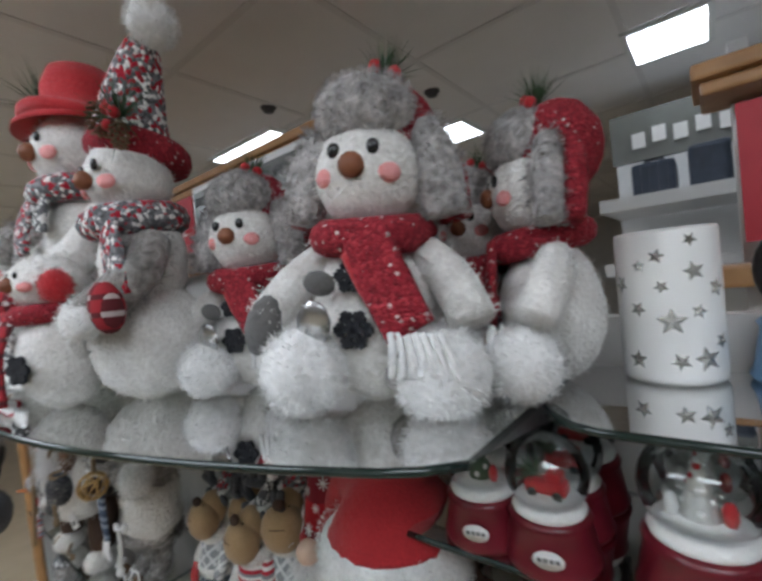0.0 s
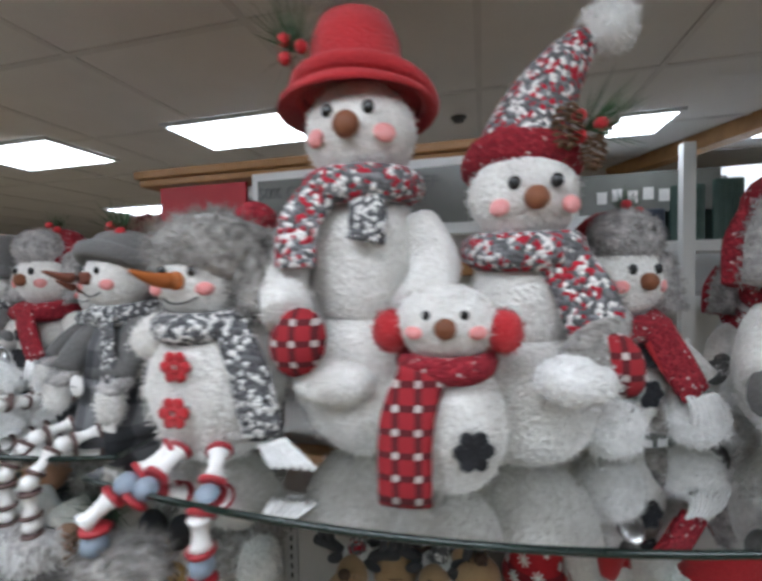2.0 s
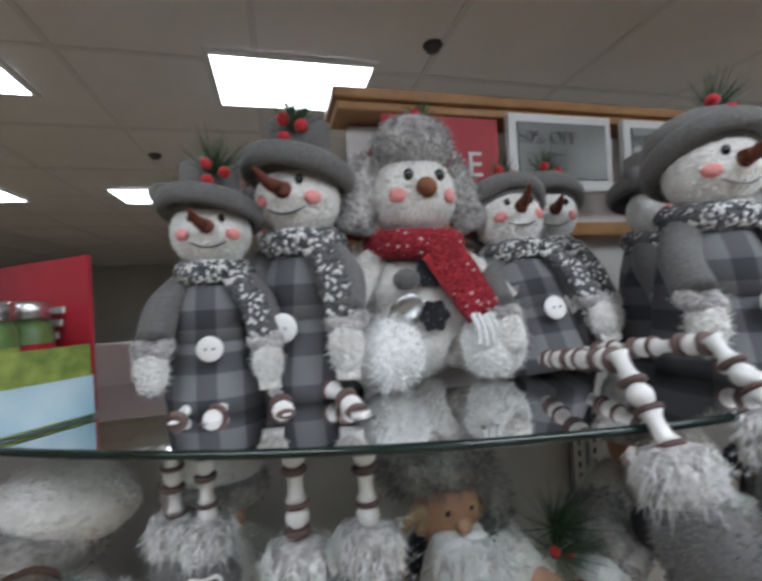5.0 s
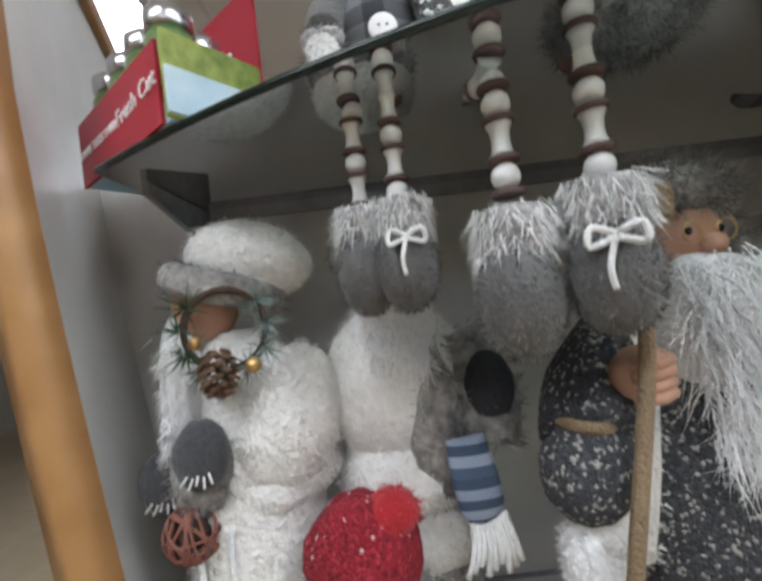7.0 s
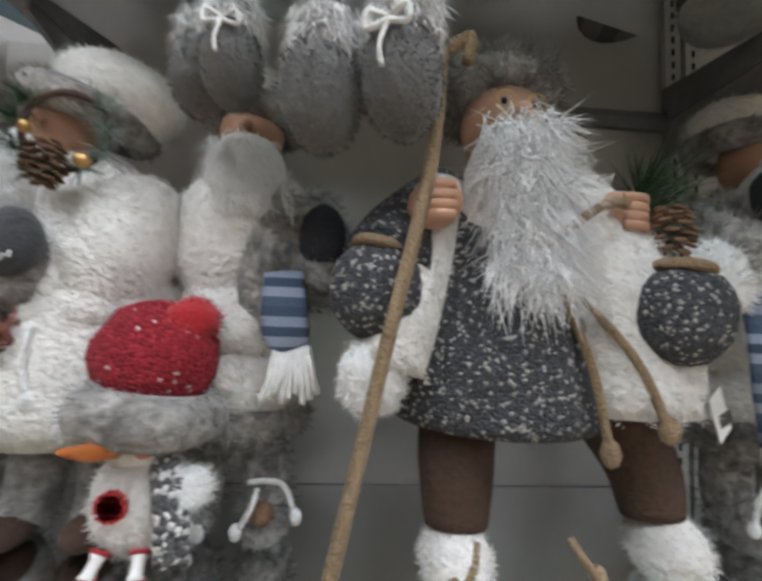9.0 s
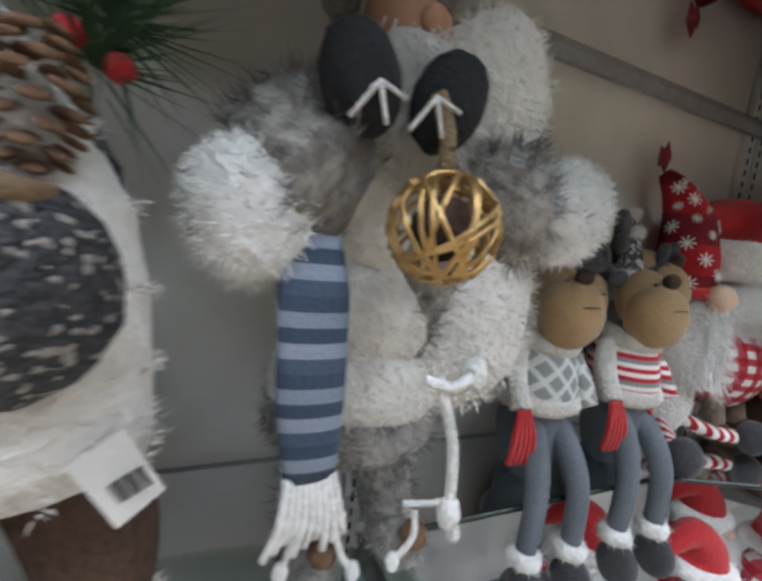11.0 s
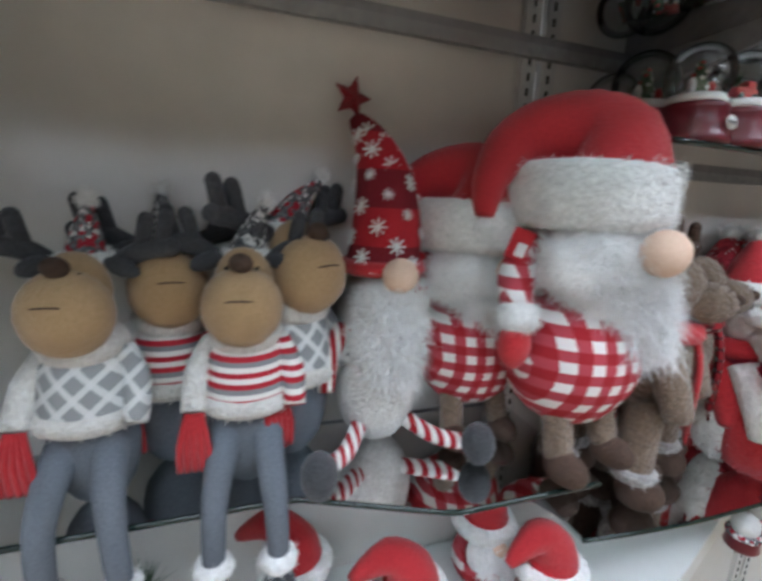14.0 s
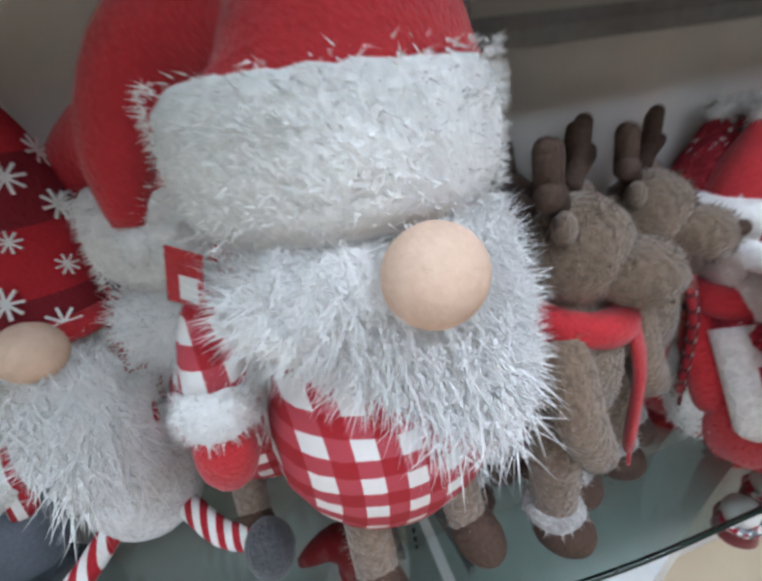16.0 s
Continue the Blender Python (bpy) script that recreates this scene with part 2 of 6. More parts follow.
GRID = surface("ceiling_grid", (0.72, 0.70, 0.69), (0.76, 0.74, 0.73), 0.8, 30, 0.05)
FLOORMAT = surface("tan_floor", (0.46, 0.37, 0.25), (0.54, 0.44, 0.31), 0.35, 8, 0.03, coarse=2)
WALLMAT = surface("store_wall", (0.55, 0.53, 0.49), (0.62, 0.60, 0.56), 0.9, 20, 0.05)
SHELFGLASS = thin_glass("shelf_glass", (0.64, 0.70, 0.68), 0.015)
GLASSEDGE = surface("glass_edge", (0.008, 0.016, 0.013), (0.014, 0.026, 0.021), 0.1, 30, 0.0)
GLOBE = thin_glass("globe_glass", (0.93, 0.95, 0.95), 0.06)
MAROON = surface("maroon_resin", (0.11, 0.008, 0.015), (0.17, 0.014, 0.024), 0.3, 20, 0.05)
SNOW = surface("snow_resin", (0.70, 0.69, 0.66), (0.80, 0.79, 0.76), 0.7, 90, 0.4)
CERAMIC = surface("white_ceramic", (0.80, 0.79, 0.76), (0.84, 0.83, 0.80), 0.35, 20, 0.03)
STARCUT = surface("star_foil", (0.25, 0.24, 0.21), (0.55, 0.53, 0.49), 0.25, 120, 0.4, metal=0.7)
ICEBLUE = surface("ice_blue_resin", (0.12, 0.22, 0.34), (0.2, 0.3, 0.42), 0.4, 30, 0.1)
SIGNRED = surface("sign_red", (0.40, 0.012, 0.025), (0.46, 0.02, 0.032), 0.5, 20, 0.02)
BOXRED = surface("box_red", (0.36, 0.012, 0.03), (0.42, 0.018, 0.036), 0.45, 20, 0.02)
BOXBLUE = surface("box_blue", (0.30, 0.50, 0.62), (0.62, 0.74, 0.80), 0.45, 14, 0.02)
BOXGREEN = surface("box_leaf_print", (0.10, 0.17, 0.03), (0.42, 0.46, 0.10), 0.5, 60, 0.02)
JARGREEN = surface("jar_green", (0.06, 0.13, 0.03), (0.22, 0.32, 0.12), 0.3, 60, 0.05)
SILVER = surface("silver_lid", (0.5, 0.5, 0.5), (0.62, 0.62, 0.61), 0.25, 40, 0.03, metal=0.9)
SCREEN = surface("grey_screen", (0.15, 0.155, 0.14), (0.20, 0.205, 0.19), 0.25, 10, 0.0)
FRAMEWHITE = surface("white_plastic", (0.72, 0.72, 0.71), (0.78, 0.78, 0.77), 0.4, 10, 0.02)
LUGGAGE = surface("navy_luggage", (0.02, 0.03, 0.05), (0.04, 0.055, 0.085), 0.4, 30, 0.1)
LUGGREEN = surface("green_luggage", (0.03, 0.06, 0.05), (0.05, 0.09, 0.07), 0.4, 30, 0.1)
LAMP = glowing("lit_diffuser", (0.93, 0.97, 1.0), 9.3)


# ---- mesh builder ----
rng = np.random.default_rng(7)


class Soft:
    """Collects shapes with materials, then makes one mesh of them."""

    def __init__(self):
        self.v, self.f, self.m, self.s, self.n, self.mats = [], [], [], [], 0, []

    def add(self, verts, faces, mat, smooth=True):
        if mat not in self.mats:
            self.mats.append(mat)
        k = self.mats.index(mat)
        self.v.append(np.asarray(verts, float))
        self.f.extend([tuple(i + self.n for i in f) for f in faces])
        self.m.extend([k] * len(faces))
        self.s.extend([smooth] * len(faces))
        self.n += len(verts)

    def ell(self, c, r, mat, rot=(0, 0, 0), lump=0.0, seg=20, fuzz=0, length=0.008, furmat=None, droop=0.0):
        """An ellipsoid, lumpy if wanted, with a coat of short fibres."""
        r = (r, r, r) if np.isscalar(r) else r
        h = seg // 2
        th = np.linspace(0, np.pi, h + 1)[1:-1]
        ph = np.arange(seg) * 2 * np.pi / seg
        p = [(0, 0, 1)] + [(math.sin(t) * math.cos(a), math.sin(t) * math.sin(a), math.cos(t)) for t in th for a in ph] + [(0, 0, -1)]
        p = np.array(p)
        k = np.ones(len(p))
        if lump:
            o = rng.uniform(0, 20, 3)
            k += lump * np.array([noise.noise(Vector(q * 2.6 + o)) for q in p])
        e = np.array(Euler([radians(a) for a in rot]).to_matrix())
        vs = (p * k[:, None] * np.array(r)) @ e.T + np.array(c)
        fs = [(0, 1 + i, 1 + (i + 1) % seg) for i in range(seg)]
        for j in range(h - 2):
            a, b = 1 + j * seg, 1 + (j + 1) * seg
            fs += [(a + i, b + i, b + (i + 1) % seg, a + (i + 1) % seg) for i in range(seg)]
        last, a = len(p) - 1, 1 + (h - 2) * seg
        fs += [(a + i, last, a + (i + 1) % seg) for i in range(seg)]
        self.add(vs, fs, mat)
        if fuzz:
            fuzz = int(fuzz * 1.9)
            d = rng.normal(size=(fuzz, 3))
            d /= np.linalg.norm(d, axis=1)[:, None]
            self.fibres((d * np.array(r)) @ e.T + np.array(c), (d / np.array(r) * min(r)) @ e.T, length, furmat or mat, droop)

    def fibres(self, base, way, length, mat, droop=0.0, width=0.0009, stray=0.4):
        n = len(base)
        way = way + rng.normal(scale=stray, size=(n, 3)) + np.array((0, 0, -droop))
        way /= np.linalg.norm(way, axis=1)[:, None]
        side = np.cross(way, rng.normal(size=(n, 3)))
        side /= np.linalg.norm(side, axis=1)[:, None] + 1e-9
        ln = length * rng.uniform(0.5, 1.25, n)[:, None]
        w = width
        vs = np.stack([base - side * w, base + side * w, base + way * ln], 1).reshape(-1, 3)
        self.add(vs, [(3 * i, 3 * i + 1, 3 * i + 2) for i in range(n)], mat)

    def tube(self, pts, rad, mat, seg=12, flat=1.0, steps=4, fuzz=0, length=0.008, up=(0, 1, 0)):
        """A round or flattened tube along a smooth line."""
        pts = [np.array(p, float) for p in pts]
        rad = [rad] * len(pts) if np.isscalar(rad) else list(rad)
        q, rr = [], []
        for i in range(len(pts) - 1):
            p0, p1, p2, p3 = pts[max(i - 1, 0)], pts[i], pts[i + 1], pts[min(i + 2, len(pts) - 1)]
            for s in range(steps):
                t = s / steps
                q.append(0.5 * (2 * p1 + (p2 - p0) * t + (2 * p0 - 5 * p1 + 4 * p2 - p3) * t * t + (3 * p1 - p0 - 3 * p2 + p3) * t ** 3))
                rr.append(rad[i] + (rad[i + 1] - rad[i]) * t)
        q.append(pts[-1]), rr.append(rad[-1])
        vs, n = [], len(q)
        for i in range(n):
            d = q[min(i + 1, n - 1)] - q[max(i - 1, 0)]
            d /= np.linalg.norm(d) + 1e-9
            a = np.cross(d, np.array(up, float))
            if np.linalg.norm(a) < 0.2:
                a = np.cross(d, (1, 0, 0))
            a /= np.linalg.norm(a)
            b = np.cross(a, d)
            vs += [q[i] + rr[i] * (math.cos(t) * a + flat * math.sin(t) * b) for t in np.arange(seg) * 2 * np.pi / seg]
        fs = [(i * seg + j, i * seg + (j + 1) % seg, (i + 1) * seg + (j + 1) % seg, (i + 1) * seg + j) for i in range(n - 1) for j in range(seg)]
        fs += [tuple(range(seg))[::-1], tuple(range((n - 1) * seg, n * seg))]
        self.add(vs, fs, mat)
        if fuzz:
            fuzz = int(fuzz * 1.9)
            v = np.array(vs)
            k = rng.integers(0, len(v), fuzz)
            c = np.repeat(np.array(q), seg, 0)
            d = v[k] - c[k]
            self.fibres(v[k] + rng.normal(scale=0.003, size=(fuzz, 3)), d / (np.linalg.norm(d, axis=1)[:, None] + 1e-9), length, mat)

    def lathe(self, c, prof, mat, seg=24, lean=(0, 0), smooth=True):
        """Turned shape: pairs of radius and height; lean shifts it sideways per metre of height."""
        vs = [(c[0] + r * math.cos(a) + lean[0] * z, c[1] + r * math.sin(a) + lean[1] * z, c[2] + z) for r, z in prof for a in np.arange(seg) * 2 * np.pi / seg]
        n = len(prof)
        fs = [(i * seg + j, i * seg + (j + 1) % seg, (i + 1) * seg + (j + 1) % seg, (i + 1) * seg + j) for i in range(n - 1) for j in range(seg)]
        fs += [tuple(range(seg))[::-1], tuple(range((n - 1) * seg, n * seg))]
        self.add(vs, fs, mat, smooth)

    def torus(self, c, big, small, mat, rot=(0, 0, 0), squash=1.0, seg=26, fuzz=0):
        e = np.array(Euler([radians(a) for a in rot]).to_matrix())
        vs = []
        for a in np.arange(seg) * 2 * np.pi / seg:
            wob = 1 + 0.08 * math.sin(5 * a + c[0] * 90)
            for b in np.arange(10) * 2 * np.pi / 10:
                rr = big + small * wob * math.cos(b)
                vs.append((rr * math.cos(a), rr * math.sin(a), small * squash * math.sin(b)))
        vs = np.array(vs) @ e.T + np.array(c)
        fs = [(i * 10 + j, ((i + 1) % seg) * 10 + j, ((i + 1) % seg) * 10 + (j + 1) % 10, i * 10 + (j + 1) % 10) for i in range(seg) for j in range(10)]
        self.add(vs, fs, mat)
        if fuzz:
            k = rng.integers(0, len(vs), fuzz)
            d = vs[k] - np.array(c)
            self.fibres(vs[k], d / np.linalg.norm(d, axis=1)[:, None], 0.009, mat)

    def box(self, c, size, mat, rot=(0, 0, 0), edge=0.0):
        """A box, with cut edges if edge is given."""
        bm = bmesh.new()
        bmesh.ops.create_cube(bm, size=1)
        bmesh.ops.scale(bm, vec=size, verts=bm.verts)
        if edge:
            bmesh.ops.bevel(bm, geom=bm.edges[:], offset=edge, segments=2, affect="EDGES", profile=0.6)
        bm.transform(Matrix.Translation(c) @ Euler([radians(a) for a in rot]).to_matrix().to_4x4())
        bm.verts.ensure_lookup_table()
        self.add([tuple(v.co) for v in bm.verts], [tuple(v.index for v in f.verts) for f in bm.faces], mat, False)
        bm.free()

    def flake(self, c, way, r, mat, arms=3, thick=0.003, width=0.16):
        """A flat felt snowflake that faces along way."""
        rot = Vector(way).to_track_quat("Z", "Y").to_matrix()
        for i in range(arms):
            e = rot @ Matrix.Rotation(i * math.pi / arms, 3, "Z")
            self._slab(c, e, (r, r * width, thick), mat)
            for s in (-1, 1) if arms == 3 else ():
                q = Vector(c) + e @ Vector((s * r * 0.68, 0, 0))
                self._slab(q, e, (r * 0.16, r * 0.34, thick), mat)

    def _slab(self, c, e, half, mat):
        x = np.array([(i, j, k) for i in (-1, 1) for j in (-1, 1) for k in (-1, 1)]) * np.array(half)
        self.add(x @ np.array(e).T + np.array(c), [(0, 1, 3, 2), (4, 6, 7, 5), (0, 4, 5, 1), (2, 3, 7, 6), (0, 2, 6, 4), (1, 5, 7, 3)], mat, False)

    def star(self, c, r, mat, rot=(0, 0, 0), thick=0.01, points=5, inner=0.45):
        """A padded star in the local xz plane."""
        ring = [((r if i % 2 == 0 else r * inner) * math.sin(i * math.pi / points), 0, (r if i % 2 == 0 else r * inner) * math.cos(i * math.pi / points)) for i in range(2 * points)]
        vs = np.array([(0, -thick, 0)] + ring + [(0, thick, 0)])
        e = np.array(Euler([radians(a) for a in rot]).to_matrix())
        n = 2 * points
        fs = [(0, 1 + (i + 1) % n, 1 + i) for i in range(n)] + [(n + 1, 1 + i, 1 + (i + 1) % n) for i in range(n)]
        self.add(vs @ e.T + np.array(c), fs, mat, False)

    def needles(self, c, r, n, mat, way=(0, 0, 1), spread=0.9):
        """A sprig: many thin needles from one stem."""
        d = np.array(way, float) + rng.normal(scale=spread, size=(n, 3))
        d /= np.linalg.norm(d, axis=1)[:, None]
        b = np.array(c) + d * r * rng.uniform(0, 0.3, n)[:, None]
        self.fibres(b, d * 3, r, mat, 0, 0.0011, 0.4)

    def beard(self, top, bottom, w0, w1, n, mat, out=0.02, length=0.05):
        """Locks that hang between two levels, wavy and overlapping."""
        top, bottom = np.array(top), np.array(bottom)
        n = int(n * 1.6)
        t = rng.uniform(0, 0.9, n)
        x = rng.uniform(-1, 1, n)
        w = w0 + (w1 - w0) * t
        base = top + (bottom - top) * t[:, None] + np.stack([x * w, out * (x * x - 1) + rng.normal(scale=0.006, size=n), rng.normal(scale=0.006, size=n)], 1)
        way = np.stack([x * 0.25, -0.35 + 0 * x, -1 + 0 * x], 1)
        self.fibres(base, way, length * 0.62, mat, 0.1, 0.0009, 0.5)

    def make(self, name, parent=None, m=None, label="", category="", group="", kind=""):
        me = bpy.data.meshes.new(name)
        me.from_pydata(np.concatenate(self.v).tolist(), [], self.f)
        for x in self.mats:
            me.materials.append(x)
        me.polygons.foreach_set("material_index", self.m)
        me.polygons.foreach_set("use_smooth", self.s)
        ob = new(name, me)
        if parent is not None:
            ob.parent = parent
        if m is not None:
            ob.matrix_basis = m
        return tagged(ob, label, category, group, kind)


def empty(name, m=None, **tags):
    ob = new(name)
    if m is not None:
        ob.matrix_basis = m
    return tagged(ob, **tags)


def block(name, c, size, mat, parent=None, edge=0.0, **tags):
    s = Soft()
    s.box(c, size, mat, edge=edge)
    return s.make(name, parent, **tags)


def words(name, text, m, size, mat, parent, label=""):
    cu = bpy.data.curves.new(name, "FONT")
    cu.body, cu.size, cu.extrude = text, size, 0.001
    cu.align_x, cu.align_y = "CENTER", "CENTER"
    cu.materials.append(mat)
    tmp = bpy.data.objects.new(name, cu)
    scene.collection.objects.link(tmp)
    me = bpy.data.meshes.new_from_object(tmp.evaluated_get(bpy.context.evaluated_depsgraph_get()))
    bpy.data.objects.remove(tmp)
    ob = new(name, me)
    ob.parent = parent
    ob.matrix_basis = m
    return tagged(ob, label)


# ---- structure ----
SHELF, LOW, RLOW, GLOBEZ, DECKZ, TOP = 1.493, 0.812, 0.66, 1.31, 0.47, 2.45
block("floor", (0, 0, -0.05), (16, 16, 0.1), FLOORMAT, label="tan polished store floor", kind="structure")
ceil = Soft()
ceil.box((0, 0, TOP + 0.05), (16, 16, 0.1), CEIL)
for i in range(-10, 11):
    ceil.box((i * 0.61 + 0.2, 1.5, TOP - 0.001), (0.022, 9, 0.006), GRID)
    ceil.box((0.5, 1.5 + i * 0.61 - 0.25, TOP - 0.0012), (9, 0.022, 0.0062), GRID)
ceil.make("ceiling", label="speckled tile ceiling in a painted grid", kind="structure")
for n, c, s in (("wall_north", (0, 7.6, 1.5), (16, 0.2, 3)), ("wall_south", (0, -7.6, 1.5), (16, 0.2, 3)), ("wall_east", (7.6, 0, 1.5), (0.2, 15, 3)), ("wall_west", (-7.6, 0, 1.5), (0.2, 15, 3))):
    block(n, c, s, WALLMAT, label="plain painted store wall", kind="structure")
# a bulkhead that steps down under the ceiling
bk = Soft()
bk.box((0.95, 0.95, TOP - 0.04), (0.10, 2.6, 0.08), WOOD, rot=(0, 0, 21.8))
bk.make("ceiling_beam", label="brown bulkhead beam under the ceiling", kind="structure")

# ---- ceiling lights ----
def ceiling_light(x, y, sx, sy):
    e = empty("ceiling_light", pose(x, y, TOP - 0.012), label="lit recessed fluorescent ceiling light panel", category="ceiling light", group="ceiling lights")
    block("diffuser", (0, 0, 0), (sx, sy, 0.01), LAMP, e)
    f = Soft()
    for dx, dy, a, b in ((0, sy / 2 + 0.012, sx + 0.048, 0.02), (0, -sy / 2 - 0.012, sx + 0.048, 0.02), (sx / 2 + 0.014, 0, 0.02, sy), (-sx / 2 - 0.014, 0, 0.02, sy)):
        f.box((dx, dy, 0.002), (a, b, 0.014), FRAMEWHITE)
    f.make("frame", e)


for x, y, sx, sy in ((-1.50, 0.76, 0.54, 0.34), (0.32, 1.22, 0.22, 0.28), (-0.82, 1.42, 0.50, 0.26), (-2.75, 0.75, 0.62, 0.38), (-2.35, 2.45, 0.62, 0.38), (-3.6, 2.4, 0.62, 0.38),
                     (-2.6, -1.3, 1.2, 0.6), (-0.8, -1.3, 1.2, 0.6), (1.0, -1.3, 1.2, 0.6), (-1.6, -3.2, 1.2, 0.6), (0.6, -3.2, 1.2, 0.6), (1.3, 1.45, 0.9, 0.3), (2.8, -0.2, 0.8, 0.6)):
    ceiling_light(x, y, sx, sy)
for x, y in ((-1.05, 0.45), (-1.36, 1.69), (-0.5, 0.9), (-2.2, 1.6)):
    s = Soft()
    s.lathe((0, 0, -0.025), [(0.004, 0), (0.022, 0.004), (0.026, 0.014), (0.034, 0.02), (0.034, 0.025)], DARKSTEEL, 16)
    s.make("sprinkler_head", m=pose(x, y, TOP), label="small dark ceiling sprinkler head", category="sprinkler", group="sprinkler heads")

# ---- the shelving run ----
wall = Soft()
wall.box((-1.105, 0.02, 0.78), (2.21, 0.03, 1.56), PANEL)
wall.box((1.0, 0.02, 0.78), (1.94, 0.03, 1.56), PANEL)
wall.make("wall_shelving_back", label="white laminate back panel of the shelving run", kind="structure")


def upright(x):
    e = empty("shelf_upright", pose(x, 0, 0), label="white slotted steel shelf upright", category="upright", group="shelf uprights")
    for dx in (-0.02, 0.022):
        u = block("channel", (dx, -0.004, 0.78), (0.03, 0.012, 1.56), UPRIGHT, e)
        s = Soft()
        for k in range(30 * 2):
            s.box((dx, -0.0105, 0.04 + k * 0.0254), (0.005, 0.002, 0.013), SLOT)
        s.make("slots", u)
    return e


for x in (0.0, -0.93, 0.98):
    upright(x)


def glass_shelf(name, z, x0, x1, edge, label, thick=0.009):
    """A glass sheet whose front follows edge(x), on two brackets and a back rail."""
    e = empty(name, pose(0, 0, z - thick), label=label, category="shelf", group="glass shelves")
    n = 40
    xs = [x0 + (x1 - x0) * i / n for i in range(n + 1)]
    v = [(x, -0.03, h) for x in xs for h in (0, thick)] + [(x, edge(x), h) for x in xs for h in (0, thick)]
    b = 2 * (n + 1)
    s = Soft()
    s.add(v, [q for i in range(n) for q in ((2 * i + 1, 2 * i + 3, b + 2 * i + 3, b + 2 * i + 1), (2 * i, b + 2 * i, b + 2 * i + 2, 2 * i + 2))], SHELFGLASS, False)
    s.make("glass_sheet", e)
    t = Soft()
    t.tube([(x, edge(x), thick / 2) for x in xs], thick * 0.5, GLASSEDGE, 8, steps=1, up=(0, 0, 1))
    t.make("polished_edge", e)
    block("back_rail", ((x0 + x1) / 2, -0.016, -0.006), (abs(x1 - x0) - 0.06, 0.012, 0.022), STEEL, e)
    for x in (x0 + 0.03, x1 - 0.03):
        k = Soft()
        d = abs(edge(x)) - 0.06
        k.add([(x - 0.004, -0.01, -0.07), (x - 0.004, -0.01, -0.001), (x - 0.004, -d, -0.001), (x - 0.004, -d, -0.016), (x + 0.004, -0.01, -0.07), (x + 0.004, -0.01, -0.001), (x + 0.004, -d, -0.001), (x + 0.004, -d, -0.016)],
              [(0, 1, 2, 3), (7, 6, 5, 4), (0, 4, 5, 1), (1, 5, 6, 2), (2, 6, 7, 3), (3, 7, 4, 0)], STEEL, False)
        k.make("bracket", e)
    return e


def bow_right(x):
    u = (x + 0.55) / (0.36 if x < -0.55 else 0.77)
    return -0.59 + (0.03 if x < -0.55 else 0.185) * u * u + 6.0 * max(0.0, x - 0.17) ** 2


def bow_left(x):
    u = (x + 1.15) / (0.85 if x < -1.15 else 0.22)
    return -0.53 + (0.27 if x < -1.15 else 0.04) * u * u


def bow_far(x):
    u = (x - 0.30) / 0.7
    return -0.275 + 0.05 * u * u + 14.0 * max(0.0, 0.30 - x) ** 2


glass_shelf("glass_shelf", SHELF, -0.925, 0.225, bow_right, "bowed glass shelf carrying plush snowmen")
glass_shelf("glass_shelf", SHELF, -2.02, -0.94, bow_left, "bowed glass shelf carrying plush snowmen and boxed jars")
glass_shelf("glass_shelf", SHELF, 0.235, 1.1, bow_far, "bowed glass shelf with candle holder and domes")
glass_shelf("glass_shelf", LOW, -0.925, -0.01, lambda x: -0.20 - 0.08 * min(max((x + 0.45) / 0.2, 0.0), 1.0), "lower glass shelf with plush reindeer and gnomes")
glass_shelf("glass_shelf", LOW, -2.02, -0.94, lambda x: -0.33, "lower glass shelf with standing santa figures")
glass_shelf("glass_shelf", GLOBEZ, 0.05, 1.1, lambda x: -0.255 + 0.04 * x, "bowed glass shelf with rows of snow globes")
glass_shelf("glass_shelf", RLOW, 0.03, 1.2, lambda x: -0.235 - 0.02 * math.sin(min(max((x - 0.03) / 0.3, 0), 1) * math.pi / 2), "low glass shelf with brown plush reindeer")

# white base deck with a rounded front
s = Soft()
fr = [(-2.05, -0.40), (-0.2, -0.36), (0.1, -0.30), (0.38, -0.20), (0.6, -0.12), (0.8, -0.05), (0.95, 0.0)]
for z0, z1 in ((DECKZ - 0.06, DECKZ),):
    v = [(x, y, z) for x, y in fr for z in (z0, z1)] + [(x, 0.0, z) for x, y in fr for z in (z0, z1)]
    b = 2 * len(fr)
    fs = []
    for i in range(len(fr) - 1):
        fs += [(2 * i, 2 * i + 2, 2 * i + 3, 2 * i + 1), (2 * i + 1, 2 * i + 3, b + 2 * i + 3, b + 2 * i + 1)]
    s.add(v, fs, DECK, False)
s.box((-0.9, -0.15, (DECKZ - 0.06) / 2), (2.2, 0.30, DECKZ - 0.062), DECK)
s.make("base_deck", label="white base deck under the shelves", kind="structure")

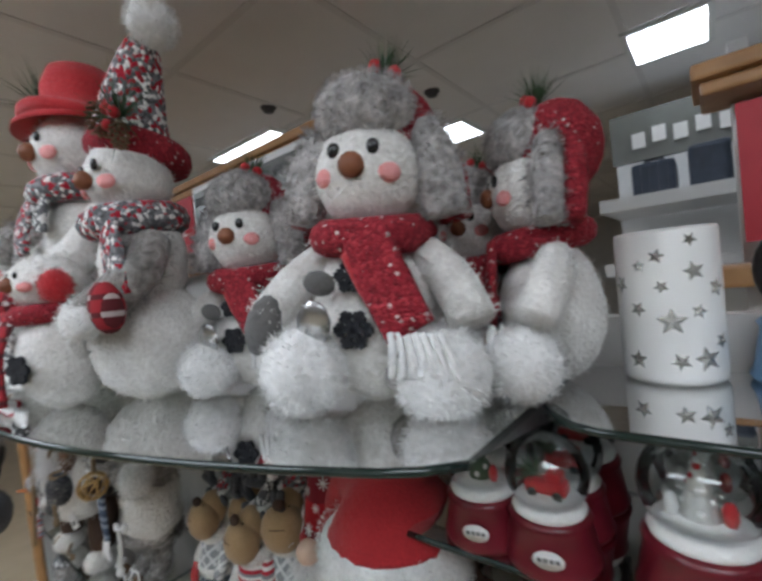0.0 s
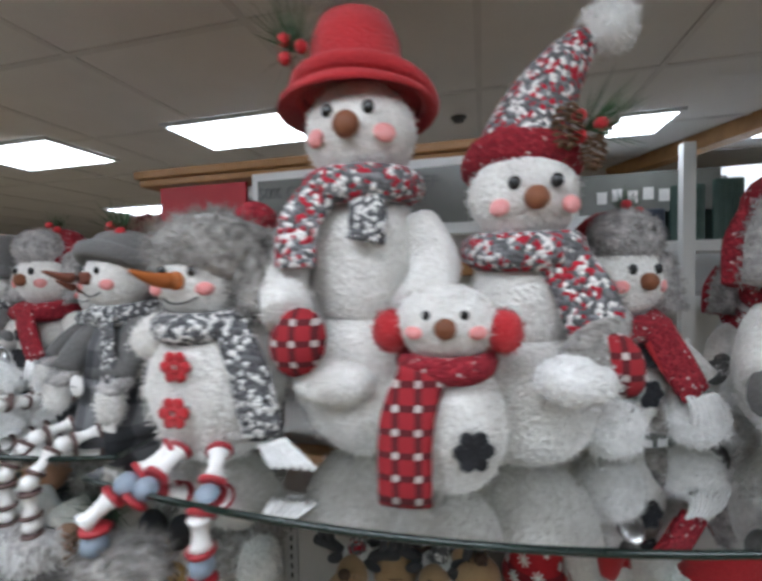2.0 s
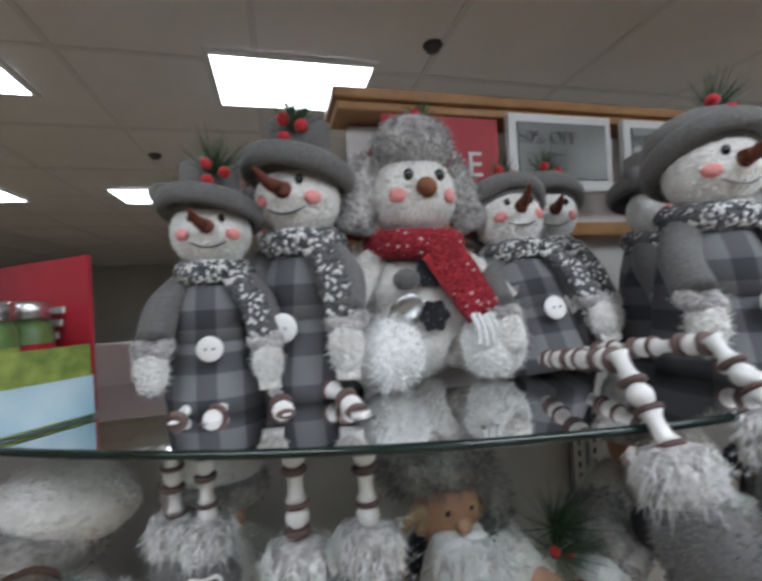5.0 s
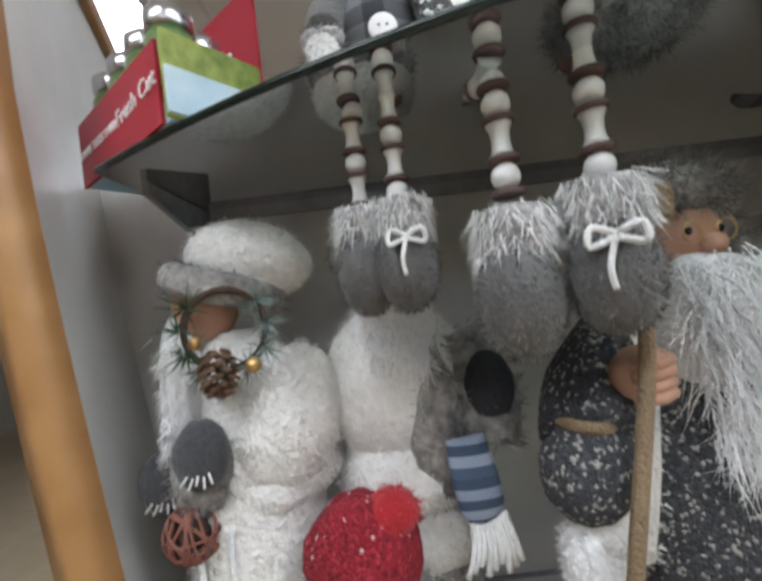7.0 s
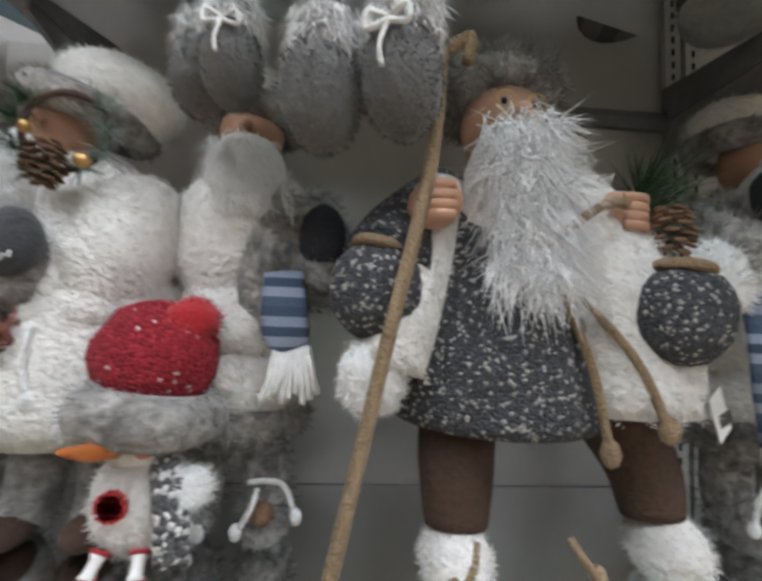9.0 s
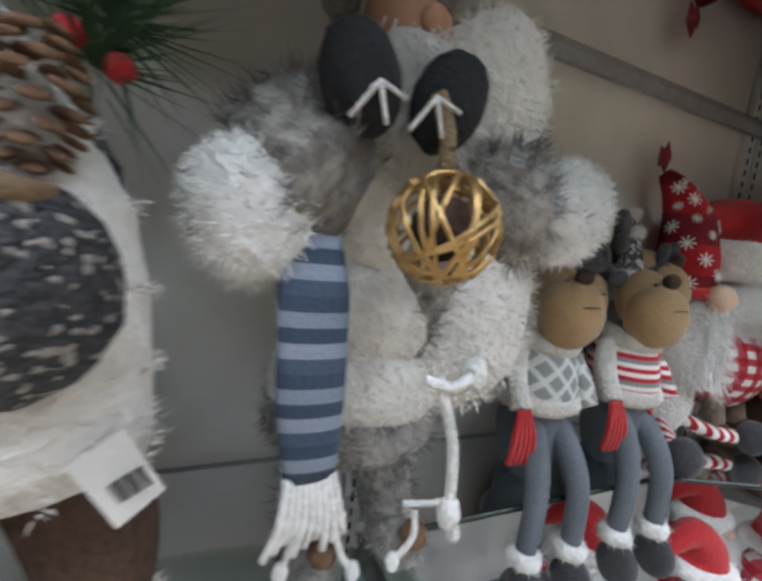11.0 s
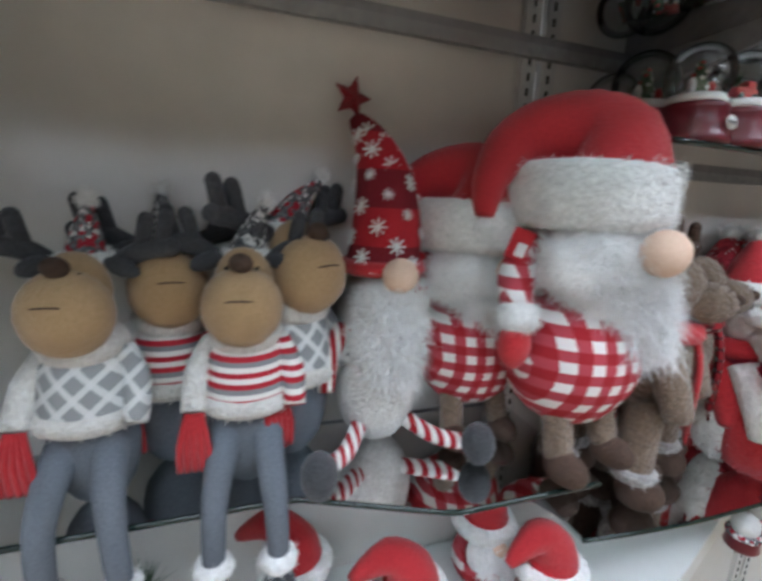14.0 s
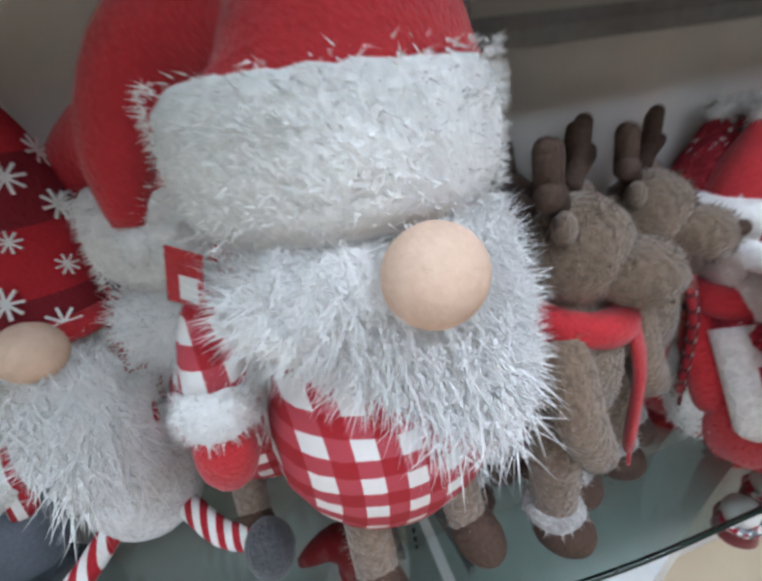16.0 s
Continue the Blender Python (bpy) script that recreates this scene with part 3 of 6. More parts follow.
# left end panel with a curved wooden front
e = Soft()
n = 16
front = [(-2.075 + 0.25 * max(0.0, 1 - i / n * 1.9 / 1.6) ** 1.3, 0.02 + 1.88 * i / n) for i in range(n + 1)]
v = [(x + o, -0.30, z) for x, z in front for o in (-0.02, 0)] + [(x + o - 0.35, 0.62, z) for x, z in front for o in (-0.02, 0)]
b = 2 * (n + 1)
e.add(v, [q for i in range(n) for q in ((2 * i + 1, 2 * i + 3, b + 2 * i + 3, b + 2 * i + 1), (2 * i, b + 2 * i, b + 2 * i + 2, 2 * i + 2))] + [(2 * n, b + 2 * n, b + 2 * n + 1, 2 * n + 1)], PANEL, False)
e.make("wall_end_panel", label="white end panel of the shelving run", kind="structure")
t = Soft()
t.tube([(x - 0.012, -0.315, z) for x, z in front], 0.034, WOOD, 4, flat=0.6, steps=1, up=(0, 1, 0))
t.make("trim_end", label="honey wood edge trim of the end panel", kind="structure")
t = Soft()
t.box((-2.26, 0.16, 1.925), (0.05, 0.96, 0.05), WOOD, edge=0.008, rot=(0, 0, 20.8))
t.make("trim_top", label="honey wood cap rail on the end panel", kind="structure")


# ---- headers with signs over the run ----
def header(x0, x1, y, name_label, drop=0.0):
    e = empty("sign_header", pose(0, y, -drop), label=name_label, category="sign header", group="sign headers")
    block("backboard", ((x0 + x1) / 2, 0.05, 1.02 + drop / 2), (x1 - x0 - 0.06, 0.03, 2.04 - drop), PANEL, e)
    c = Soft()
    for k, (h, d) in enumerate(((0.022, 0.02), (0.026, 0.045))):
        c.box(((x0 + x1) / 2, 0.02, 2.045 + 0.011 + 0.024 * k), (x1 - x0 + d * 0.8, 0.10 + d, h), WOOD, edge=0.006)
    c.make("crown_moulding", e)
    c = Soft()
    c.box(((x0 + x1) / 2, 0.02, 1.765), (x1 - x0 + 0.04, 0.11, 0.035), WOOD, edge=0.006)
    c.make("lower_rail", e)
    return e


h1 = header(-1.44, -0.34, 0.13, "wood-crowned header with sale sign and framed screens")
sg = block("sale_sign", (-1.205, -0.055, 1.93), (0.29, 0.012, 0.20), SIGNRED, h1, label="red sale sign board")
words("lettering", "SALE", pose(-1.195, -0.064, 1.915, 90, 0, 0), 0.085, PAPER, sg)
for x in (-0.885, -0.545):
    f = block("screen_frame", (x, -0.06, 1.95), (0.30, 0.02, 0.195), FRAMEWHITE, h1, 0.006, label="white framed grey price screen")
    block("screen", (x, -0.072, 1.953), (0.255, 0.006, 0.14), SCREEN, f)
    words("lettering", "50% OFF", pose(x - 0.045, -0.077, 1.985, 90, 0, 0), 0.045, INK, f)
    for k in range(3):
        block("print_line", (x - 0.05, -0.0765, 1.945 - 0.014 * k), (0.11, 0.002, 0.004), INK, f)
h2 = header(0.40, 1.25, 0.18, "wood-crowned header with a red sale sign", 0.165)
sg = block("sale_sign", (0.64, -0.055, 1.915), (0.42, 0.012, 0.20), SIGNRED, h2, label="red sale sign board")
words("lettering", "SALE", pose(0.60, -0.064, 1.915, 90, 0, 0), 0.11, PAPER, sg)

# ---- far luggage wall ----
far = empty("luggage_display", pose(1.25, 1.25, 0), label="bright white luggage display shelving far off", category="display shelf")
block("back_board", (0.3, 0.5, 1.16), (3.0, 0.05, 2.32), FRAMEWHITE, far)
block("shelf_board", (0.3, 0.2, 1.86), (3.0, 0.5, 0.05), FRAMEWHITE, far)
block("shelf_board", (0.3, 0.2, 1.6), (3.0, 0.5, 0.05), FRAMEWHITE, far)
block("post", (-0.75, -0.08, 1.16), (0.05, 0.05, 2.32), FRAMEWHITE, far)
bd = block("header_board", (-0.85, 0.10, 2.14), (0.62, 0.03, 0.2), SCREEN, far)
for k in range(7):
    block("print_bar", (-1.06 + 0.07 * k, 0.08, 2.12 + 0.012 * (k % 2)), (0.045, 0.006, 0.06), PAPER, bd)
for k, (x, w, h, mt) in enumerate(((-0.62, 0.15, 0.14, LUGGAGE), (-0.44, 0.13, 0.17, LUGGAGE), (-0.28, 0.15, 0.28, LUGGREEN), (-0.11, 0.13, 0.30, LUGGREEN), (0.2, 0.2, 0.27, LUGGAGE), (0.45, 0.2, 0.24, LUGGAGE))):
    sc = empty("suitcase", pose(0.85 + x, 1.42, 1.886), label="dark hard-shell suitcase on a high shelf", category="suitcase", group="suitcases")
    b = Soft()
    b.box((0, 0, h / 2), (w, 0.2, h), mt, edge=0.018)
    b.make("shell", sc)
    r = Soft()
    for j in range(4):
        r.box((-w / 2 + w * (j + 1) / 5, -0.102, h / 2), (0.008, 0.008, h * 0.8), mt)
    r.make("ribs", sc)
    q = Soft()
    q.tube([(-0.03, 0, h), (-0.03, 0, h + 0.02), (0.03, 0, h + 0.02), (0.03, 0, h)], 0.006, DARKSTEEL, 6)
    q.make("handle", sc)


# ---- plush figures ----
def face(d, c, r, nose=WOODNOSE, nr=0.018, carrot=None, cheeks=True, eyes=0.008, smile=False):
    """Eyes, cheeks and nose on the front of a round head at c with radii r."""
    x, y, z = c
    for sx in (-1, 1):
        d.ell((x + sx * r[0] * 0.34, y - r[1] * 0.90, z + r[2] * 0.30), (eyes, eyes * 0.6, eyes * 1.15), EYE, seg=10)
        if cheeks:
            d.ell((x + sx * r[0] * 0.58, y - r[1] * 0.775, z - r[2] * 0.12), (r[0] * 0.20, 0.006, r[2] * 0.17), PINK, rot=(0, 0, sx * 35), seg=12)
    if carrot:
        d.tube([(x, y - r[1] * 0.9, z + 0.004), (x - 0.006, y - r[1] - 0.025, z + 0.006), (x - 0.012, y - r[1] - 0.055, z + 0.016)], [0.012, 0.008, 0.002], carrot, 10)
    else:
        d.ell((x, y - r[1] * 1.02, z), (nr, nr * 0.8, nr * 0.95), nose, seg=14)
    if smile:
        d.tube([(x + r[0] * 0.42 * t, y - r[1] * (0.93 - 0.12 * t * t), z - r[2] * (0.48 - 0.16 * t * t)) for t in (-1, -0.5, 0, 0.5, 1)], 0.0014, INK, 5)


def pine_trim(d, c, way=(0, 0, 1), r=0.06, berries=3, frost=False):
    d.needles(c, r, 110, FROSTPINE if frost else PINE, way, 0.55)
    for k in range(berries):
        a = k * 2.1
        d.ell((c[0] + 0.016 * math.cos(a), c[1] - 0.012, c[2] + 0.014 * math.sin(a)), 0.009, REDFELT, seg=10)


def pine_cone(d, c, r, tall=1.25):
    for k in range(46):
        t = (k + 0.5) / 46
        a = k * 2.4
        w = r * math.sin(math.pi * (0.12 + 0.8 * t)) ** 0.7
        z = r * tall * (1 - 2 * t)
        d.ell((c[0] + w * 0.75 * math.cos(a), c[1] + w * 0.75 * math.sin(a), c[2] + z), (r * 0.27, r * 0.27, r * 0.09), CONE, rot=(0, 25, math.degrees(a)), seg=8)


def trapper(x, y, z, rz, k=1.0, turn=0, label=""):
    """A seated snowman in a fur trapper hat with a knitted scarf."""
    d = Soft()
    d.ell((0, 0, 0.105), (0.082, 0.072, 0.105), WHITE, lump=0.05, fuzz=500)
    for sx, fx, fy in ((-1, -0.068, -0.07), (1, 0.092, -0.065)):
        d.tube([(sx * 0.03, -0.01, 0.05), (sx * 0.055, -0.04, 0.045), (fx, fy + 0.03, 0.045)], [0.03, 0.032, 0.03], GREYFUR if sx > 0 else WHITE, 12)
        d.ell((fx, fy, 0.050), (0.051, 0.048, 0.050), FLUFF, lump=0.06, fuzz=700, length=0.010)
    for sx in (-1, 1):
        d.tube([(sx * 0.062, -0.005, 0.185), (sx * 0.098, -0.025, 0.15), (sx * 0.125, -0.055, 0.105)], [0.022, 0.027, 0.026], WHITE, 12, fuzz=200)
    d.ell((-0.125, -0.062, 0.10), (0.024, 0.02, 0.04), GREYFELT, rot=(0, 20, 0), seg=14)
    d.ell((0, -0.012, 0.278), (0.068, 0.062, 0.066), WHITE, lump=0.03, fuzz=350)
    face(d, (0, -0.012, 0.278), (0.068, 0.062, 0.066), nr=0.0155)
    # hat: knitted crown behind, fur brim and flaps
    d.ell((0.008, 0.022, 0.335), (0.072, 0.066, 0.070), REDKNIT, lump=0.05)
    d.ell((0, -0.020, 0.352), (0.062, 0.052, 0.046), SILVERFUR, lump=0.08, fuzz=1300, length=0.009)
    for sx in (-1, 1):
        d.tube([(sx * 0.062, -0.005, 0.335), (sx * 0.082, -0.012, 0.285), (sx * 0.094, -0.018, 0.225)], [0.022, 0.030, 0.025], SILVERFUR, 12, flat=0.7, fuzz=900, length=0.009)
        d.tube([(sx * 0.066, 0.024, 0.33), (sx * 0.088, 0.018, 0.28), (sx * 0.100, 0.010, 0.222)], [0.02, 0.028, 0.022], REDKNIT, 12, flat=0.6)
    pine_trim(d, (0.02, 0.0, 0.398), (0.2, 0, 1), 0.04, 3)
    # scarf
    d.torus((0, -0.008, 0.208), 0.054, 0.026, REDKNIT, (8, 0, 0), 0.9)
    d.tube([(0.012, -0.078, 0.205), (0.035, -0.088, 0.155), (0.066, -0.096, 0.098)], [0.027, 0.030, 0.028], REDKNIT, 12, flat=0.28)
    d.tube([(-0.004, -0.080, 0.185), (0.020, -0.087, 0.145), (0.044, -0.090, 0.105)], [0.012, 0.014, 0.012], REDFELT, 10, flat=0.3)
    for i in range(7):
        u = (i - 3) * 0.008
        d.tube([(0.070 + u, -0.099, 0.098), (0.078 + u * 1.2, -0.106, 0.078), (0.082 + u * 1.4, -0.107, 0.054)], 0.0042, FLUFF, 6)
    d.flake((-0.004, -0.074, 0.158), (0, -1, 0.35), 0.021, BLACKFELT)
    d.flake((-0.002, -0.080, 0.098), (0, -1, -0.05), 0.023, BLACKFELT)
    d.ell((-0.040, -0.082, 0.150), (0.02, 0.006, 0.016), GREYFELT, rot=(20, 0, 0), seg=12)
    d.ell((-0.046, -0.088, 0.105), (0.022, 0.006, 0.03), SILVER, rot=(20, 25, 0), seg=12)
    return d.make("plush_snowman", m=pose(x, y, z, 0, turn, rz) @ Matrix.Scale(k, 4), label=label, category="plush snowman", group="plush snowmen")


T0 = "seated white plush snowman in grey trapper hat and red scarf"
trapper(0.036, -0.268, SHELF, 22, 1.03, 4, T0)
trapper(-0.203, -0.278, SHELF, 24, 0.88, 0, "smaller seated plush snowman in grey fur trapper hat")
trapper(0.222, -0.125, SHELF + 0.002, -58, 0.88, 0, "white plush snowman turned aside in red knit hood")
trapper(0.10, -0.075, SHELF + 0.002, 4, 0.78, 0, "plush snowman in grey fur hat tucked behind others")
trapper(-1.396, -0.228, SHELF, 0, 0.96, 0, "seated plush snowman in trapper hat between plaid-coated snowmen")


def papa_snowman():
    d = Soft()
    d.ell((0, 0, 0.10), (0.100, 0.095, 0.105), WHITE, lump=0.05, fuzz=700)
    d.ell((0, 0, 0.265), (0.078, 0.07, 0.115), WHITE, lump=0.05, fuzz=500)
    d.ell((0, -0.01, 0.432), (0.076, 0.068, 0.07), WHITE, lump=0.03, fuzz=350)
    face(d, (0, -0.012, 0.425), (0.076, 0.068, 0.07), nose=WOODNOSE, nr=0.017)
    d.lathe((0, 0.014, 0.018), [(0.070, 0.478), (0.112, 0.452), (0.110, 0.462), (0.074, 0.492), (0.066, 0.515), (0.064, 0.545), (0.052, 0.575), (0.025, 0.588)], REDFELT, 28, (-0.02, 0))
    d.torus((0, 0.014, 0.486), 0.094, 0.012, REDFELT, (-10, 4, 0))
    pine_trim(d, (-0.085, -0.03, 0.545), (-0.3, 0, 1), 0.065, 3)
    d.torus((0, -0.006, 0.362), 0.062, 0.024, MIXKNIT, (4, 0, 0))
    d.tube([(-0.03, -0.066, 0.36), (-0.062, -0.084, 0.31), (-0.065, -0.090, 0.255)], [0.024, 0.027, 0.027], MIXKNIT, 12, flat=0.35)
    d.tube([(0.02, -0.064, 0.355), (0.024, -0.080, 0.31), (0.02, -0.08, 0.285)], [0.022, 0.024, 0.024], GREYKNIT, 12, flat=0.35)
    d.tube([(-0.075, 0, 0.31), (-0.102, -0.04, 0.25), (-0.072, -0.10, 0.195)], [0.03, 0.034, 0.03], WHITE, 12, fuzz=250)
    d.ell((-0.055, -0.112, 0.168), (0.034, 0.024, 0.042), DARKPLAID, rot=(0, 20, 0), seg=16)
    d.tube([(0.075, 0, 0.31), (0.10, -0.04, 0.25), (0.08, -0.09, 0.20)], [0.03, 0.034, 0.03], WHITE, 12)
    d.ell((-0.02, -0.088, 0.115), (0.055, 0.03, 0.03), WHITE, seg=14, fuzz=120)
    return d.make("plush_snowman", m=pose(-0.573, -0.395, SHELF, 0, 0, 2) @ Matrix.Scale(1.07, 4), label="tall white plush snowman in red felt brimmed hat", category="plush snowman", group="plush snowman family")


def mama_snowman():
    d = Soft()
    d.ell((0, 0, 0.095), (0.100, 0.09, 0.10), WHITE, lump=0.05, fuzz=700)
    d.ell((0, 0, 0.225), (0.072, 0.066, 0.10), WHITE, lump=0.05, fuzz=400)
    d.ell((0, -0.01, 0.362), (0.072, 0.064, 0.066), WHITE, lump=0.03, fuzz=350)
    face(d, (0.008, -0.014, 0.350), (0.072, 0.064, 0.066), nr=0.0155)
    d.torus((0, 0.012, 0.408), 0.062, 0.020, REDKNIT, (-12, 6, 0), 1.2)
    d.tube([(0, 0, 0.40), (0.006, 0, 0.445), (0.032, 0, 0.500), (0.066, 0, 0.548), (0.088, 0, 0.565)], [0.062, 0.057, 0.044, 0.028, 0.016], MIXKNIT, 20)
    d.ell((0.108, 0, 0.575), 0.034, FLUFF, lump=0.08, fuzz=600, length=0.010)
    pine_trim(d, (0.068, -0.045, 0.435), (0.9, -0.3, 0.3), 0.06, 4)
    pine_cone(d, (0.045, -0.062, 0.435), 0.02)
    pine_cone(d, (0.078, -0.05, 0.405), 0.016)
    d.torus((0, -0.006, 0.292), 0.058, 0.026, MIXKNIT, (5, 0, 0))
    d.tube([(0.03, -0.062, 0.29), (0.062, -0.07, 0.235), (0.082, -0.075, 0.165)], [0.027, 0.034, 0.034], MIXKNIT, 12, flat=0.3)
    d.tube([(0.06, -0.01, 0.25), (0.09, -0.05, 0.20), (0.05, -0.10, 0.15)], [0.026, 0.03, 0.03], GREYFUR, 12, fuzz=300)
    d.ell((0.042, -0.112, 0.140), (0.045, 0.024, 0.030), FLUFF, lump=0.08, seg=16, fuzz=350)
    d.ell((0.092, -0.095, 0.155), (0.026, 0.022, 0.038), DARKPLAID, rot=(0, -15, 0), seg=16)
    return d.make("plush_snowman", m=pose(-0.350, -0.388, SHELF, 0, 0, 2), label="white plush snowman in mixed knit bobble hat and scarf", category="plush snowman", group="plush snowman family")


def baby_snowman():
    d = Soft()
    d.ell((0, 0, 0.082), (0.072, 0.062, 0.085), WHITE, lump=0.05, fuzz=600)
    d.ell((0, -0.012, 0.205), (0.060, 0.048, 0.046), WHITE, lump=0.03, fuzz=350)
    face(d, (0, -0.012, 0.203), (0.060, 0.048, 0.046), nr=0.0125, eyes=0.005)
    for sx in (-1, 1):
        d.ell((sx * 0.064, -0.020, 0.195), (0.022, 0.022, 0.025), REDFELT, fuzz=160, length=0.006)
    d.torus((0, -0.006, 0.158), 0.045, 0.016, REDKNIT, (4, 0, 0))
    d.tube([(-0.025, -0.058, 0.155), (-0.042, -0.074, 0.10), (-0.044, -0.075, 0.018)], [0.026, 0.029, 0.029], DARKPLAID, 12, flat=0.25)
    d.flake((0.028, -0.066, 0.075), (0.35, -1, 0), 0.022, BLACKFELT, width=0.2)
    return d.make("plush_snowman", m=pose(-0.446, -0.490, SHELF, 0, 0, 4), label="small white plush snowman with red pompom earmuffs", category="plush snowman", group="plush snowman family")


papa_snowman(), mama_snowman(), baby_snowman()


def bead_leg(d, pts, ball=BEAD, ring=DISC, k=1.0):
    """Wooden beads strung along a line: ring, spool, ring, ball."""
    pts = [Vector(p) for p in pts]
    seq, pos = ((0, 0.006), (1, 0.028), (0, 0.006), (2, 0.023)), 0.0
    total = sum((b - a).length for a, b in zip(pts, pts[1:]))
    i = 0
    while pos < total:
        kind, ln = seq[i % 4]
        ln *= k
        u, rest = None, pos + ln / 2
        for a, b in zip(pts, pts[1:]):
            if rest <= (b - a).length:
                u = a + (b - a).normalized() * rest
                w = (b - a).normalized()
                break
            rest -= (b - a).length
        if u is None:
            break
        q = w.to_track_quat("Z", "Y").to_matrix()
        prof = {0: [(0.009, -0.003), (0.0135, -0.0025), (0.0145, 0), (0.0135, 0.0025), (0.009, 0.003)], 1: [(0.0115, -0.014), (0.0085, -0.009), (0.0075, 0), (0.0085, 0.009), (0.0115, 0.014)], 2: [(0.0125 * math.sin(t), -0.0125 * math.cos(t)) for t in np.linspace(0.3, math.pi - 0.3, 8)]}[kind]
        vs = [u + k * (q @ Vector((r * math.cos(a), r * math.sin(a), z))) for r, z in prof for a in np.arange(14) * 2 * math.pi / 14]
        n = len(prof)
        fs = [(e * 14 + j, e * 14 + (j + 1) % 14, (e + 1) * 14 + (j + 1) % 14, (e + 1) * 14 + j) for e in range(n - 1) for j in range(14)] + [tuple(range(14))[::-1], tuple(range((n - 1) * 14, n * 14))]
        d.add([tuple(v) for v in vs], fs, (ring, BEAD, ring, ball)[i % 4])
        pos += ln
        i += 1


def boot(d, c, bow=True, k=1.03, lean=0.0):
    x, y, z = c
    d.lathe((x, y, z), [(0.012 * k, 0.0), (0.026 * k, -0.004), (0.030 * k, -0.02), (0.031 * k, -0.045), (0.024 * k, -0.05)], SILVERFUR, 16)
    a = rng.uniform(0, 2 * np.pi, 420)
    b = np.stack([x + 0.030 * k * np.cos(a), y + 0.030 * k * np.sin(a), z - rng.uniform(0, 0.042, 420) * k], 1)
    d.fibres(b, np.stack([np.cos(a) * 0.6, np.sin(a) * 0.6, -1.1 + 0 * a], 1), 0.022, FLUFF, 0.2)
    d.ell((x + lean * 0.3, y - 0.006, z - 0.080 * k), (0.034 * k, 0.04 * k, 0.048 * k), GREYFELT, rot=(12, lean * 400, 0), lump=0.07, fuzz=700, length=0.006)
    if bow:
        f = y - 0.046 * k
        for sx in (-1, 1):
            d.tube([(x, f, z - 0.052), (x + sx * 0.016, f - 0.004, z - 0.046), (x + sx * 0.018, f - 0.003, z - 0.060), (x, f, z - 0.054)], 0.0026, FLUFF, 6)
        d.tube([(x, f, z - 0.053), (x - 0.006, f - 0.002, z - 0.075), (x - 0.004, f, z - 0.092)], 0.0024, FLUFF, 6)


